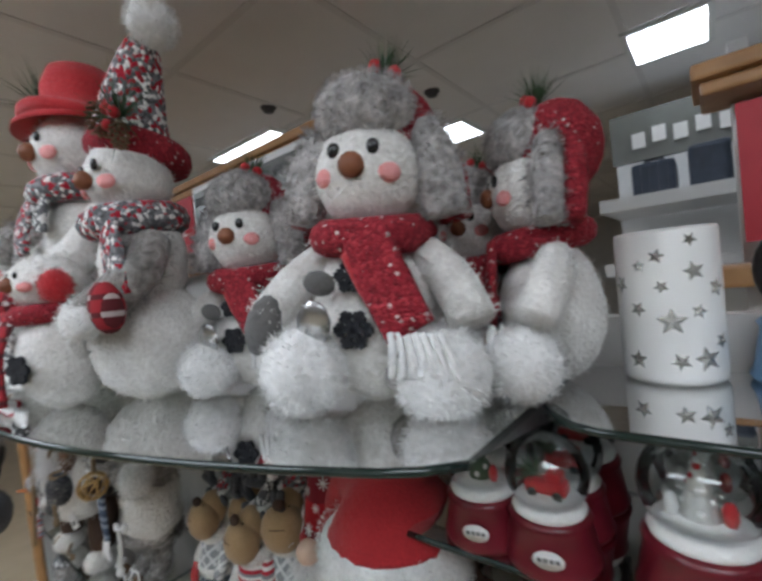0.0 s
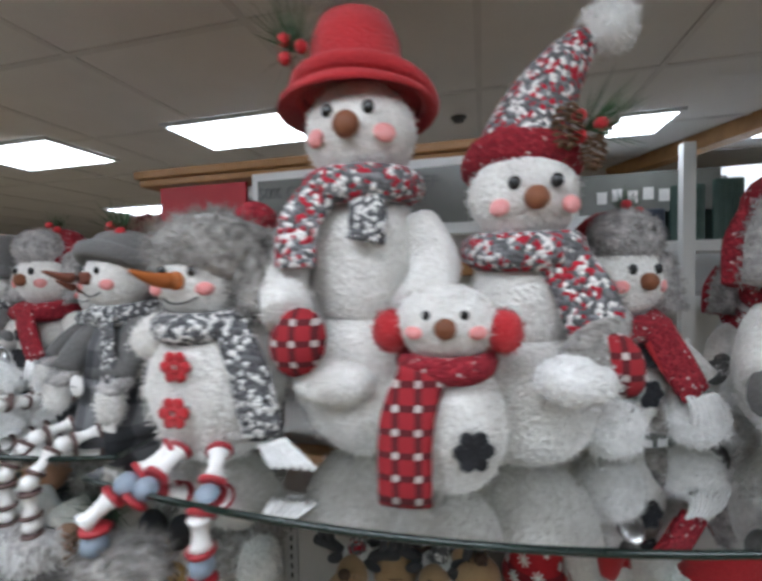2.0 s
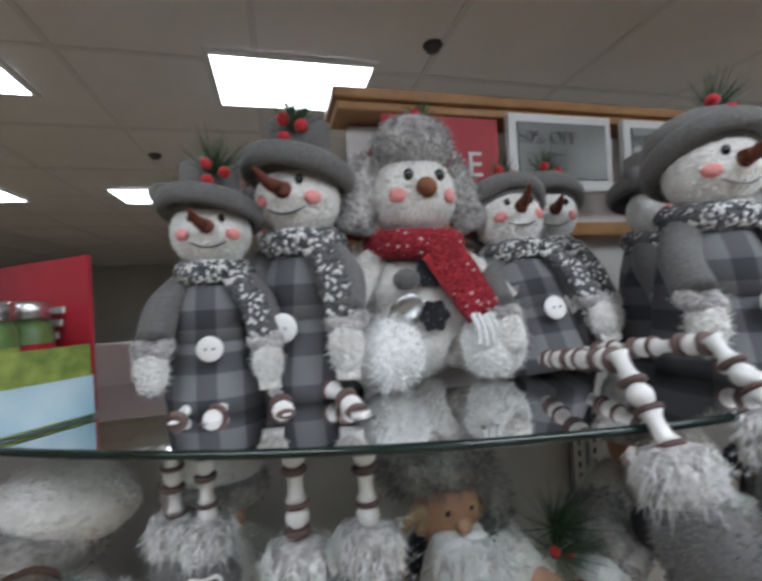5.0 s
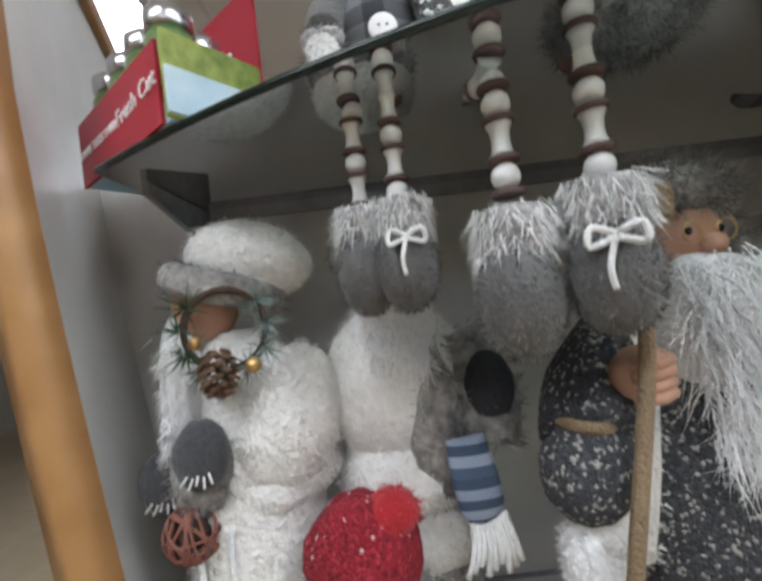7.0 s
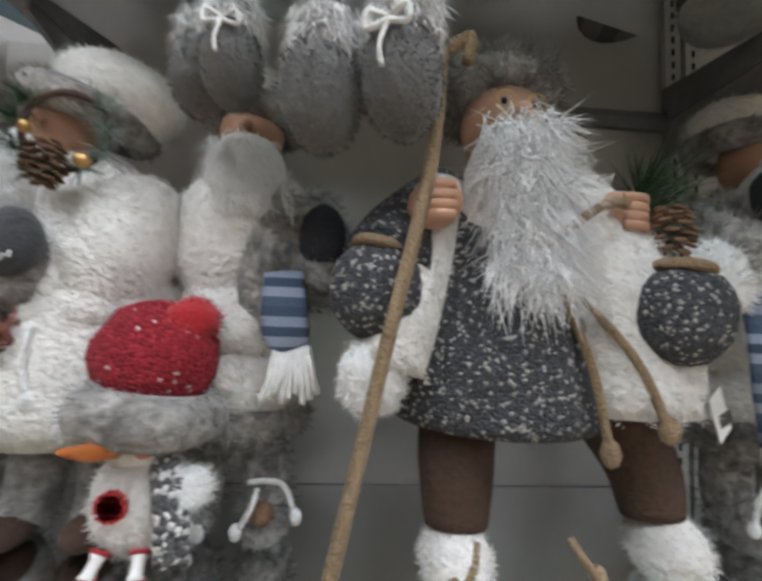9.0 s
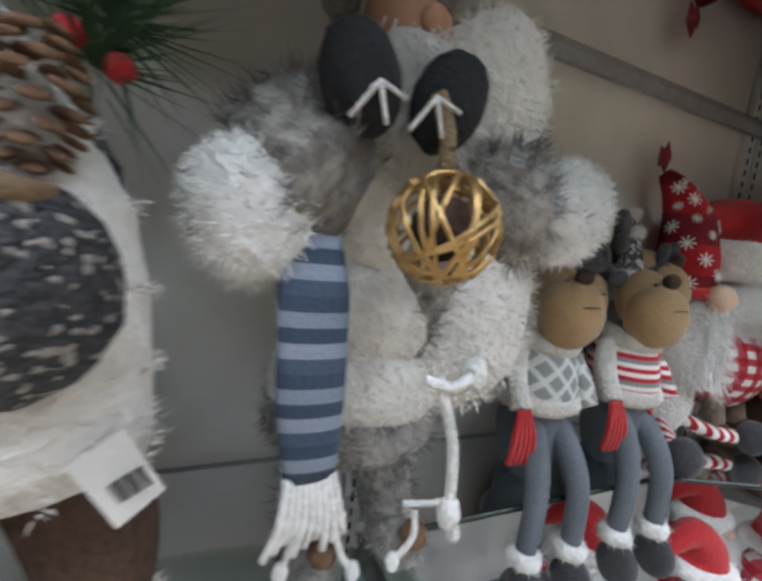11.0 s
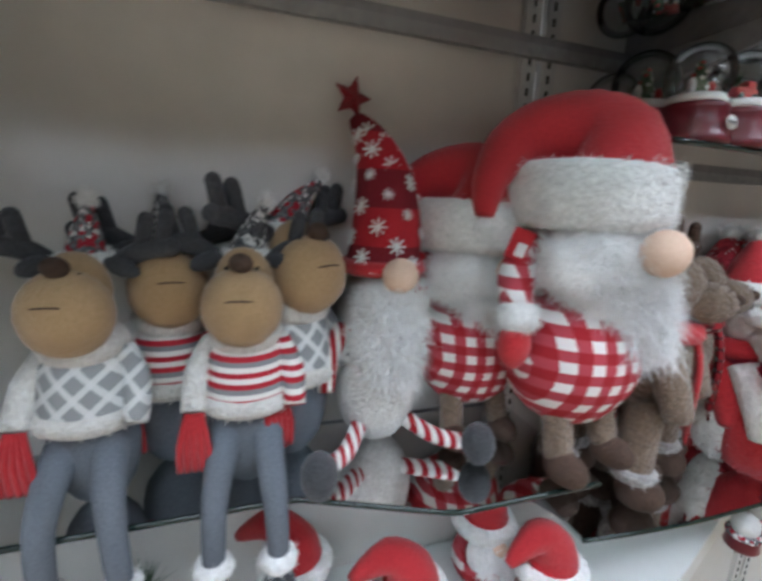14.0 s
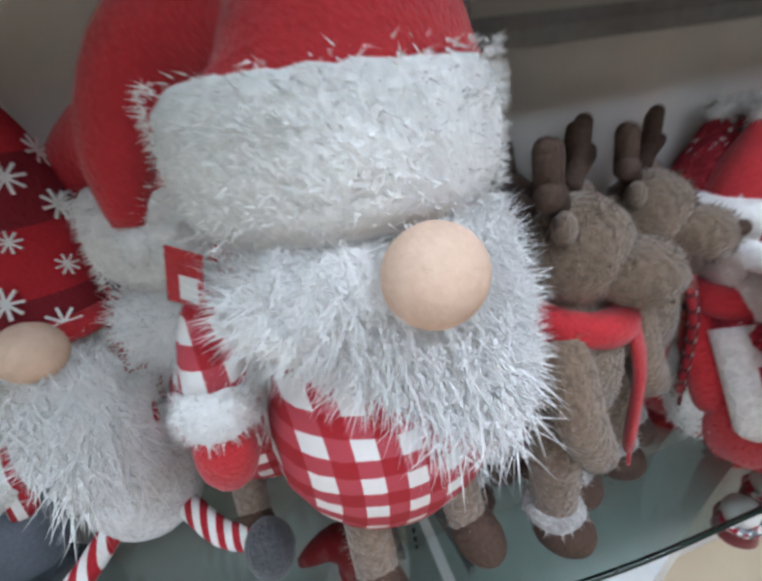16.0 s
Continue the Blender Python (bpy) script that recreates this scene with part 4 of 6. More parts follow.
def coat_snowman(x, y, rz, legs, hat="round", tilt=0.0, k=1.0, label="", boots=True, z=SHELF, lean=0.0, back=0.0):
    """A snowman in a grey plaid coat; legs are lines in the figure's own metres."""
    d = Soft()
    d.lathe((0, 0, 0), [(0.074, 0.0), (0.078, 0.02), (0.069, 0.09), (0.056, 0.15), (0.040, 0.20)], PLAID, 26, (0, 0.1))
    d.lathe((0, -0.004, 0), [(0.064, 0.10), (0.059, 0.15), (0.043, 0.202)], PLAID, 26, (0, 0.08))
    for sx in (-1, 1):
        d.tube([(sx * 0.04, 0, 0.188), (sx * 0.068, -0.025, 0.15), (sx * 0.074, -0.055, 0.105)], [0.022, 0.025, 0.024], GREYFELT, 12)
        d.torus((sx * 0.075, -0.060, 0.098), 0.016, 0.012, SILVERFUR, (30, 0, 0), fuzz=200)
        d.ell((sx * 0.076, -0.07, 0.068), (0.022, 0.020, 0.034), WHITE, fuzz=150)
    d.ell((0, -0.078, 0.092), (0.018, 0.005, 0.018), BEAD, seg=18)
    for u in (-1, 1):
        d.ell((u * 0.005, -0.083, 0.092), (0.002, 0.0012, 0.002), INK, seg=6)
    d.torus((0, 0.008, 0.205), 0.042, 0.020, GREYKNIT, (6, 0, 0))
    d.tube([(0.03, -0.044, 0.20), (0.062, -0.062, 0.14), (0.074, -0.07, 0.055)], [0.018, 0.02, 0.019], GREYKNIT, 12, flat=0.35)
    for i in range(5):
        d.tube([(0.066 + 0.005 * i, -0.072, 0.058), (0.066 + 0.006 * i, -0.076, 0.028)], 0.0035, CREAM, 6)
    hc, hr = (tilt * 0.3, -0.004, 0.262), (0.060, 0.052, 0.055)
    d.ell(hc, hr, WHITE, fuzz=150, length=0.004)
    face(d, hc, hr, carrot=RUST, smile=True, eyes=0.006)
    cx = tilt * 0.3
    if hat == "round":
        d.ell((cx, 0.014, 0.30), (0.074, 0.064, 0.05), GREYFELT, rot=(-18, 0, 0), lump=0.05)
        d.torus((cx, 0.006, 0.285), 0.066, 0.013, GREYFELT, (-30, 0, 0), 1.2)
        pine_trim(d, (cx + 0.01, 0.0, 0.345), (0.2, 0, 1), 0.045, 2)
    else:
        d.torus((cx, 0.004, 0.298), 0.072, 0.010, GREYFELT, (-10, 10, 0), 1.6)
        d.lathe((cx, 0.008, 0), [(0.06, 0.292), (0.052, 0.31), (0.046, 0.335), (0.044, 0.37), (0.03, 0.378)], GREYFELT, 22)
        d.ell((cx - 0.055, -0.012, 0.315), (0.034, 0.016, 0.022), GREYFELT, rot=(0, 30, 0), seg=14)
        d.ell((cx - 0.012, -0.05, 0.318), (0.022, 0.012, 0.013), REDFELT, seg=12)
        pine_trim(d, (cx + 0.012, -0.04, 0.345), (0.3, -0.2, 1), 0.055, 3)
    for line in legs:
        bead_leg(d, line)
        if boots:
            q = line[-1]
            boot(d, (q[0], q[1], q[2] + 0.002), line is legs[-1])
    return d.make("bead_leg_snowman", m=pose(x, y, z, -back, lean, rz) @ Matrix.Scale(k, 4), label=label, category="plush snowman", group="bead-legged snowmen")


L0 = "bead-legged snowman in grey plaid coat"
coat_snowman(-1.027, -0.392, -12, [[(-0.05, -0.06, 0.02), (-0.062, -0.118, 0.008), (-0.064, -0.150, -0.03), (-0.064, -0.150, -0.112)], [(0.03, -0.06, 0.02), (0.010, -0.118, 0.008), (0.008, -0.150, -0.03), (0.008, -0.150, -0.112)]], "round", label=L0 + " and round felt hat")
coat_snowman(-1.225, -0.285, -4, [[(-0.03, -0.05, 0.02), (-0.045, -0.15, 0.016), (-0.055, -0.25, 0.010), (-0.058, -0.285, -0.07)], [(0.04, -0.05, 0.02), (0.05, -0.15, 0.016), (0.062, -0.25, 0.010), (0.066, -0.285, -0.06)]], "round", 0.0, 0.9, L0 + ", slumped backwards", lean=-4, back=12)
coat_snowman(-1.562, -0.235, -24, [[(-0.02, -0.06, 0.015), (0.004, -0.10, 0.0), (0.028, -0.135, -0.02), (0.030, -0.135, -0.128)], [(0.05, -0.06, 0.015), (0.08, -0.09, 0.006), (0.100, -0.118, -0.01), (0.102, -0.118, -0.116)]], "tricorn", label=L0 + " and folded felt hat")
coat_snowman(-1.675, -0.255, 0, [[(-0.03, -0.05, 0.015), (-0.045, -0.085, 0.0), (-0.052, -0.088, -0.02), (-0.052, -0.080, -0.124)], [(0.02, -0.05, 0.015), (0.0, -0.10, 0.0), (-0.008, -0.112, -0.02), (-0.008, -0.106, -0.124)]], "tricorn", 0.0, 0.82, label=L0 + " beside the red box")
coat_snowman(-1.10, -0.14, -14, [], "round", 0.0, 0.98, "small grey-hatted plush snowman standing behind the others")
coat_snowman(-1.57, -0.09, -10, [], "tricorn", 0.0, 0.95, "plush snowman with felt hat and greenery, half hidden")
coat_snowman(-0.90, -0.20, 8, [], "tricorn", 0.0, 0.97, "plush snowman with felt hat and greenery, half hidden")


def flower_snowman():
    d = Soft()
    d.ell((0, 0, 0.098), (0.094, 0.07, 0.105), WHITE, lump=0.06, fuzz=1000, length=0.010)
    d.ell((-0.066, -0.015, 0.165), (0.04, 0.035, 0.03), WHITE, rot=(0, -25, 0), fuzz=200)
    d.ell((-0.012, -0.01, 0.232), (0.056, 0.05, 0.05), WHITE)
    face(d, (-0.014, -0.012, 0.232), (0.056, 0.05, 0.05), carrot=CARROT, smile=True, eyes=0.006)
    d.ell((0.0, 0.012, 0.272), (0.088, 0.07, 0.055), GREYFUR, lump=0.1, fuzz=1300, length=0.018)
    d.tube([(0.05, 0.0, 0.28), (0.068, -0.01, 0.23), (0.062, -0.01, 0.19)], [0.03, 0.032, 0.022], GREYFUR, 12, fuzz=600, length=0.016)
    d.ell((0.052, 0.02, 0.315), (0.03, 0.03, 0.025), REDKNIT, lump=0.1)
    d.torus((-0.006, -0.004, 0.182), 0.050, 0.020, GREYKNIT, (6, 0, 0))
    d.tube([(0.045, -0.045, 0.18), (0.078, -0.062, 0.12), (0.09, -0.06, 0.05)], [0.022, 0.027, 0.026], GREYKNIT, 12, flat=0.4)
    for i in range(6):
        d.tube([(0.085 + 0.006 * i, -0.062, 0.05), (0.105 + 0.010 * i, -0.068, 0.018)], 0.004, FLUFF, 6)
    for bz, by in ((0.135, -0.072), (0.082, -0.078)):
        for q in range(6):
            d.ell((-0.010 + 0.0125 * math.cos(q * 1.047), by, bz + 0.0125 * math.sin(q * 1.047)), (0.0078, 0.003, 0.0078), REDFELT, seg=10)
        d.torus((-0.010, by - 0.002, bz), 0.0055, 0.0026, REDFELT, (90, 0, 0))
    bead_leg(d, [(0.03, -0.05, 0.03), (0.04, -0.085, 0.008), (0.040, -0.112, -0.02), (0.040, -0.112, -0.16)], BLUEBEAD, REDBEAD, 1.15)
    bead_leg(d, [(-0.03, -0.05, 0.03), (-0.06, -0.085, 0.005), (-0.085, -0.112, -0.02), (-0.088, -0.115, -0.07)], BLUEBEAD, REDBEAD, 1.15)
    bead_leg(d, [(-0.02, -0.05, 0.03), (-0.03, -0.085, 0.01), (-0.05, -0.11, -0.02)], BLUEBEAD, REDBEAD, 1.1)
    d.ell((-0.068, -0.10, -0.095), (0.052, 0.04, 0.035), GREYFUR, lump=0.1, fuzz=800, length=0.018)
    d.ell((-0.06, -0.105, -0.15), (0.062, 0.045, 0.04), CHARCOAL, lump=0.06)
    d.ell((0.04, -0.11, -0.20), (0.035, 0.04, 0.045), CHARCOAL, lump=0.06)
    return d.make("bead_leg_snowman", m=pose(-0.786, -0.462, SHELF, 0, 0, 6) @ Matrix.Scale(1.1, 4), label="white furry snowman with red felt flowers and bead legs", category="plush snowman", group="bead-legged snowmen")


flower_snowman()


# ---- standing santa figures on the lower shelf ----
def twine_ball(d, c, r, mat, core):
    d.ell(c, r * 0.6, core, seg=14)
    for i in range(16):
        e = np.array(Euler(rng.uniform(0, 6.28, 3)).to_matrix())
        p = [np.array(c) + e @ np.array((r * math.cos(t), r * math.sin(t), 0)) for t in np.linspace(0, 2 * math.pi, 14)]
        d.tube(p, r * 0.05, mat, 6, steps=1)


def cords(d, lines, mat=FLUFF, r=0.004):
    for ln in lines:
        d.tube(ln, r, mat, 7)
        d.ell(ln[-1], (r * 2.2, r * 2.2, r * 3.2), mat, seg=8)


def santa_one():
    d = Soft()
    d.lathe((0, 0, 0), [(0.085, 0.12), (0.092, 0.16), (0.082, 0.28), (0.062, 0.42), (0.04, 0.47)], CREAM, 24)
    for sx in (-1, 1):
        d.tube([(sx * 0.035, 0, 0.16), (sx * 0.04, 0, 0.06), (sx * 0.045, -0.02, 0.02)], [0.034, 0.03, 0.032], GREYFUR, 12, fuzz=250)
        d.ell((sx * 0.045, -0.035, 0.02), (0.028, 0.045, 0.02), DARKBROWN, seg=14)
    d.ell((0.01, -0.005, 0.275), (0.108, 0.08, 0.05), CREAM, rot=(0, -14, 0), lump=0.1, fuzz=500)
    d.ell((0.05, -0.03, 0.35), (0.07, 0.06, 0.10), CREAM, rot=(0, 22, 0), lump=0.08, fuzz=700, length=0.011)
    d.ell((-0.04, -0.045, 0.315), (0.045, 0.05, 0.06), GREYFUR, lump=0.1, fuzz=700, length=0.014)
    d.ell((0.0, 0, 0.20), (0.095, 0.075, 0.05), GREYFUR, lump=0.1, fuzz=600, length=0.014)
    d.ell((-0.035, -0.02, 0.505), (0.04, 0.042, 0.045), SKIN, seg=16)
    d.ell((-0.04, -0.062, 0.50), (0.009, 0.01, 0.009), SKIN, seg=10)
    d.ell((0.02, 0.0, 0.560), (0.082, 0.07, 0.052), CREAM, rot=(0, 14, 0), lump=0.05, fuzz=600)
    d.torus((-0.012, -0.006, 0.527), 0.062, 0.021, GREYFUR, (0, 18, 0), fuzz=700)
    d.ell((-0.065, -0.04, 0.40), (0.026, 0.026, 0.10), BEARD, lump=0.05)
    d.beard((-0.06, -0.06, 0.47), (-0.07, -0.06, 0.32), 0.022, 0.012, 350, BEARD, 0.012, 0.034)
    for c in ((-0.03, -0.095, 0.345), (-0.09, -0.05, 0.305)):
        d.ell(c, (0.03, 0.026, 0.038), CHARCOAL, lump=0.08)
        for a in range(5):
            d.tube([c, (c[0] - 0.012 + 0.008 * a, c[1] - 0.032, c[2] - 0.02 - 0.004 * (a % 2))], 0.0013, FLUFF, 5)
    d.torus((0.005, -0.085, 0.475), 0.045, 0.004, DARKBROWN, (90, 0, 0))
    for k in range(9):
        a = 2.5 + k * 0.55
        d.needles((0.005 + 0.047 * math.cos(a), -0.09, 0.475 + 0.047 * math.sin(a)), 0.028, 42, FROSTPINE if math.cos(a) > 0.2 else PINE, (math.cos(a) * 0.4, -0.6, math.sin(a) * 0.4), 0.7)
    pine_cone(d, (0.0, -0.105, 0.43), 0.024, 1.0)
    d.ell((-0.018, -0.112, 0.465), 0.007, GOLD, seg=12)
    d.ell((0.038, -0.108, 0.435), 0.009, GOLD, seg=12)
    twine_ball(d, (-0.055, -0.075, 0.255), 0.032, RATTAN, DARKBROWN)
    cords(d, [[(-0.05, -0.08, 0.225), (-0.045, -0.085, 0.19), (-0.04, -0.08, 0.165)], [(-0.01, -0.085, 0.26), (-0.012, -0.09, 0.21), (-0.004, -0.088, 0.175)]])
    return d.make("santa_figure", m=pose(-1.897, -0.180, LOW, 0, 0, 4), label="santa figure in cream hat and fur coat with wreath", category="santa figure", group="santa figures")


def coat_santa(x, y, rz, arms, label):
    """A santa in a cream fur coat with a blue striped scarf."""
    d = Soft()
    d.ell((0, 0, 0.375), (0.098, 0.08, 0.11), CREAM, lump=0.07, fuzz=900, length=0.012)
    d.ell((0, 0, 0.265), (0.09, 0.078, 0.07), CREAM, lump=0.07, fuzz=700, length=0.012)
    d.ell((0, 0, 0.19), (0.095, 0.08, 0.06), CREAM, lump=0.08, fuzz=700, length=0.012)
    d.ell((0.0, 0, 0.145), (0.092, 0.078, 0.045), GREYFUR, lump=0.1, fuzz=700, length=0.016)
    d.ell((0.035, -0.01, 0.33), (0.05, 0.078, 0.13), GREYFUR, lump=0.1, fuzz=800, length=0.016)
    for sx in (-1, 1):
        d.tube([(sx * 0.035, 0, 0.13), (sx * 0.042, -0.005, 0.06), (sx * 0.045, -0.02, 0.03)], [0.032, 0.03, 0.03], GREYFUR, 12, fuzz=250, length=0.013)
        d.ell((sx * 0.046, -0.035, 0.022), (0.03, 0.045, 0.022), GREYFUR, seg=14, fuzz=200)
        d.ell((sx * 0.046, -0.075, 0.05), 0.014, CONE, seg=10, lump=0.2)
        cords(d, [[(sx * 0.03, -0.075, 0.085), (sx * 0.05, -0.09, 0.092), (sx * 0.07, -0.08, 0.082), (sx * 0.085, -0.085, 0.05)], [(sx * 0.04, -0.08, 0.08), (sx * 0.035, -0.09, 0.06), (sx * 0.02, -0.085, 0.035)]], r=0.0032)
    d.ell((0, -0.02, 0.515), (0.042, 0.044, 0.05), SKIN, seg=16)
    d.ell((0, -0.066, 0.51), (0.009, 0.01, 0.009), SKIN, seg=10)
    d.ell((0, -0.05, 0.455), (0.05, 0.036, 0.05), BEARD, lump=0.06)
    d.beard((0, -0.07, 0.49), (0, -0.085, 0.40), 0.04, 0.035, 400, BEARD, 0.015, 0.045)
    d.ell((0.0, 0.008, 0.575), (0.07, 0.065, 0.045), CREAM, lump=0.05, fuzz=400)
    d.torus((0, 0, 0.545), 0.055, 0.02, GREYFUR, (0, 4, 0), fuzz=500)
    sx0, sz0 = (-0.080, -0.02) if arms else (0.066, 0.075)
    d.tube([(sx0 - 0.008, -0.095, 0.325), (sx0 - 0.004, -0.106, 0.285), (sx0, -0.108, 0.22 + sz0 * 0.5), (sx0 + 0.006, -0.105, 0.165 + sz0)], [0.022, 0.026, 0.026, 0.020], BLUEBANDS, 14, flat=0.3)
    for i in range(9):
        u = (i - 4) * 0.0045
        d.tube([(sx0 + 0.006 + u, -0.106, 0.168 + sz0), (sx0 + 0.008 + u * 1.3, -0.112, 0.135 + sz0), (sx0 + 0.006 + u * 1.7, -0.108, 0.105 + sz0 + 0.006 * (i % 3))], 0.0034, FLUFF, 6)
    if arms:
        for sx in (-1, 1):
            d.tube([(sx * 0.075, -0.01, 0.42), (sx * 0.10, -0.055, 0.385), (sx * 0.07, -0.095, 0.36)], [0.045, 0.05, 0.045], GREYFUR, 14, fuzz=900, length=0.016)
            d.ell((0.012 + sx * 0.142, -0.085, 0.355 + sx * 0.018), (0.042, 0.040, 0.050), FLUFF, rot=(0, sx * 15, 0), lump=0.1, fuzz=900, length=0.010)
            d.ell((-0.035 + sx * 0.034, -0.112, 0.432), (0.028, 0.024, 0.038), BLACKFELT, rot=(0, sx * 20, 0), lump=0.06)
            for a in range(4):
                d.tube([(sx * 0.02 - 0.045, -0.138, 0.425), (sx * 0.02 - 0.045 + 0.012 * (a - 1.5), -0.140, 0.40 + 0.018 * (a % 2))], 0.0016, FLUFF, 5)
        d.tube([(-0.020, -0.13, 0.43), (-0.012, -0.135, 0.405), (-0.010, -0.135, 0.38)], 0.006, ROPE, 8)
        twine_ball(d, (-0.010, -0.142, 0.342), 0.038, GOLD, DARKBROWN)
        d.ell((0.095, -0.03, 0.270), (0.070, 0.07, 0.110), CREAM, lump=0.10, fuzz=900, length=0.012)
        d.ell((0.085, -0.03, 0.47), (0.065, 0.06, 0.085), CREAM, lump=0.10, fuzz=700, length=0.012)
        d.ell((0.135, -0.02, 0.40), (0.034, 0.045, 0.085), GREYFUR, lump=0.1, fuzz=600, length=0.016)
        cords(d, [[(0.03, -0.105, 0.22), (0.05, -0.11, 0.16), (0.052, -0.115, 0.10)], [(0.015, -0.105, 0.22), (0.04, -0.112, 0.215), (0.07, -0.1, 0.222)]], r=0.005)
    else:
        d.tube([(0.075, -0.01, 0.42), (0.10, -0.04, 0.36), (0.095, -0.06, 0.30)], [0.04, 0.045, 0.035], GREYFUR, 14, fuzz=500, length=0.014)
        d.ell((0.10, -0.07, 0.37), (0.03, 0.026, 0.045), BLACKFELT, lump=0.06)
    return d.make("santa_figure", m=pose(x, y, LOW, 0, 0, rz), label=label, category="santa figure", group="santa figures")


def robed_santa():
    d = Soft()
    for sx in (-1, 1):
        ox = 0.06 + sx * 0.115
        d.tube([(ox * 0.8, 0, 0.20), (ox, -0.03, 0.13), (ox * 1.05, -0.04, 0.07)], [0.046, 0.042, 0.034], DARKBROWN, 14)
        d.ell((ox * 1.1, -0.05, 0.038), (0.036, 0.05, 0.04), CREAM, lump=0.1, fuzz=500)
        cords(d, [[(sx * 0.05, -0.08, 0.07), (sx * 0.06, -0.095, 0.05), (sx * 0.075, -0.09, 0.035)]], ROPE, 0.004)
    d.lathe((0, 0, 0), [(0.118, 0.175), (0.122, 0.19), (0.108, 0.29), (0.082, 0.40), (0.05, 0.46)], DARKKNIT, 28)
    d.tube([(0.06, -0.03, 0.45), (0.125, -0.065, 0.32), (0.135, -0.07, 0.195)], [0.05, 0.074, 0.076], CREAM, 16, flat=0.75, fuzz=1300)
    d.tube([(-0.07, -0.01, 0.44), (-0.115, -0.04, 0.31), (-0.14, -0.05, 0.235)], [0.035, 0.04, 0.04], CREAM, 14, fuzz=500)
    d.ell((0, -0.015, 0.525), (0.050, 0.05, 0.056), SKIN, seg=18)
    d.ell((0, -0.068, 0.520), (0.012, 0.013, 0.011), SKIN, seg=12)
    for sx in (-1, 1):
        d.ell((sx * 0.018, -0.060, 0.535), (0.0045, 0.003, 0.0045), EYE, seg=8)
        d.torus((sx * 0.019, -0.066, 0.533), 0.011, 0.0009, GOLD, (90, 0, 0))
        d.ell((sx * 0.018, -0.066, 0.500), (0.022, 0.012, 0.008), BEARD, rot=(0, sx * 15, 0), seg=12)
    d.ell((0, -0.05, 0.42), (0.062, 0.038, 0.10), BEARD, lump=0.06)
    d.beard((0, -0.072, 0.505), (0, -0.095, 0.30), 0.05, 0.045, 1500, BEARD, 0.028, 0.085)
    d.ell((0, 0.012, 0.578), (0.085, 0.075, 0.045), GREYFUR, lump=0.12, fuzz=1500, length=0.022)
    d.tube([(0.06, 0.02, 0.57), (0.09, 0.01, 0.50), (0.085, 0.0, 0.45)], [0.03, 0.032, 0.02], GREYFUR, 12, fuzz=600, length=0.02)
    for sx, q in ((-1, (-0.10, -0.075, 0.405)), (1, (0.112, -0.075, 0.41))):
        d.tube([(sx * 0.06, 0, 0.44), (sx * 0.12, -0.02, 0.38), (sx * 0.145, -0.05, 0.34)], [0.04, 0.048, 0.05], DARKKNIT, 14)
        d.ell(q, (0.030, 0.028, 0.026), SKIN, rot=(0, sx * 25, 0), seg=16)
        for i in range(4):
            d.tube([(q[0] - sx * 0.012, q[1] - 0.022, q[2] + 0.014 - 0.010 * i), (q[0] + sx * 0.006, q[1] - 0.028, q[2] + 0.012 - 0.010 * i), (q[0] + sx * 0.02, q[1] - 0.014, q[2] + 0.010 - 0.010 * i)], 0.0058, SKIN, 8)
    for c in ((-0.155, -0.06, 0.315), (0.145, -0.125, 0.300)):
        d.ell(c, (0.050, 0.036, 0.052), DARKKNIT, rot=(0, 15, 0), lump=0.08)
        d.torus((c[0], c[1], c[2] + 0.046), 0.022, 0.006, ROPE, (0, 10, 0))
    d.ell((-0.155, -0.055, 0.225), (0.036, 0.032, 0.04), FLUFF, lump=0.08, fuzz=400)
    d.tube([(-0.105, -0.10, 0.555), (-0.115, -0.105, 0.43), (-0.155, -0.11, 0.25), (-0.205, -0.11, 0.01)], 0.007, ROPE, 8)
    d.tube([(-0.10, -0.10, 0.555), (-0.075, -0.10, 0.572), (-0.078, -0.10, 0.545)], 0.007, ROPE, 8)
    cords(d, [[(0.02, -0.09, 0.33), (0.045, -0.115, 0.26), (0.065, -0.12, 0.165)], [(0.03, -0.09, 0.335), (0.085, -0.125, 0.26), (0.115, -0.135, 0.19)]], ROPE, 0.0045)
    d.tube([(-0.02, -0.09, 0.335), (0.06, -0.115, 0.405), (0.14, -0.08, 0.42)], 0.005, ROPE, 7)
    pine_trim(d, (0.17, -0.04, 0.42), (0.3, -0.5, 0.6), 0.075, 2)
    d.needles((0.18, -0.03, 0.45), 0.07, 160, PINE, (0.4, -0.4, 0.5), 0.8)
    pine_cone(d, (0.155, -0.10, 0.385), 0.026)
    # price tag on a thread
    d.box((0.195, -0.115, 0.200), (0.028, 0.0012, 0.050), PAPER, rot=(0, -28, 20))
    for i in range(9):
        d.box((0.1925 + 0.0018 * i, -0.1162, 0.192 + 0.001 * i), (0.0009 + 0.0005 * (i % 3), 0.0012, 0.014), INK, rot=(0, -28, 20))
    for i in range(3):
        d.box((0.183 + 0.002 * i, -0.1162, 0.218 - 0.005 * i), (0.017 - 0.003 * i, 0.0012, 0.0020), INK, rot=(0, -28, 20))
    return d.make("santa_figure", m=pose(-1.388, -0.255, LOW, 0, 0, 6) @ Matrix.Scale(0.97, 4), label="bearded santa figure in dark patterned robe with staff", category="santa figure", group="santa figures")


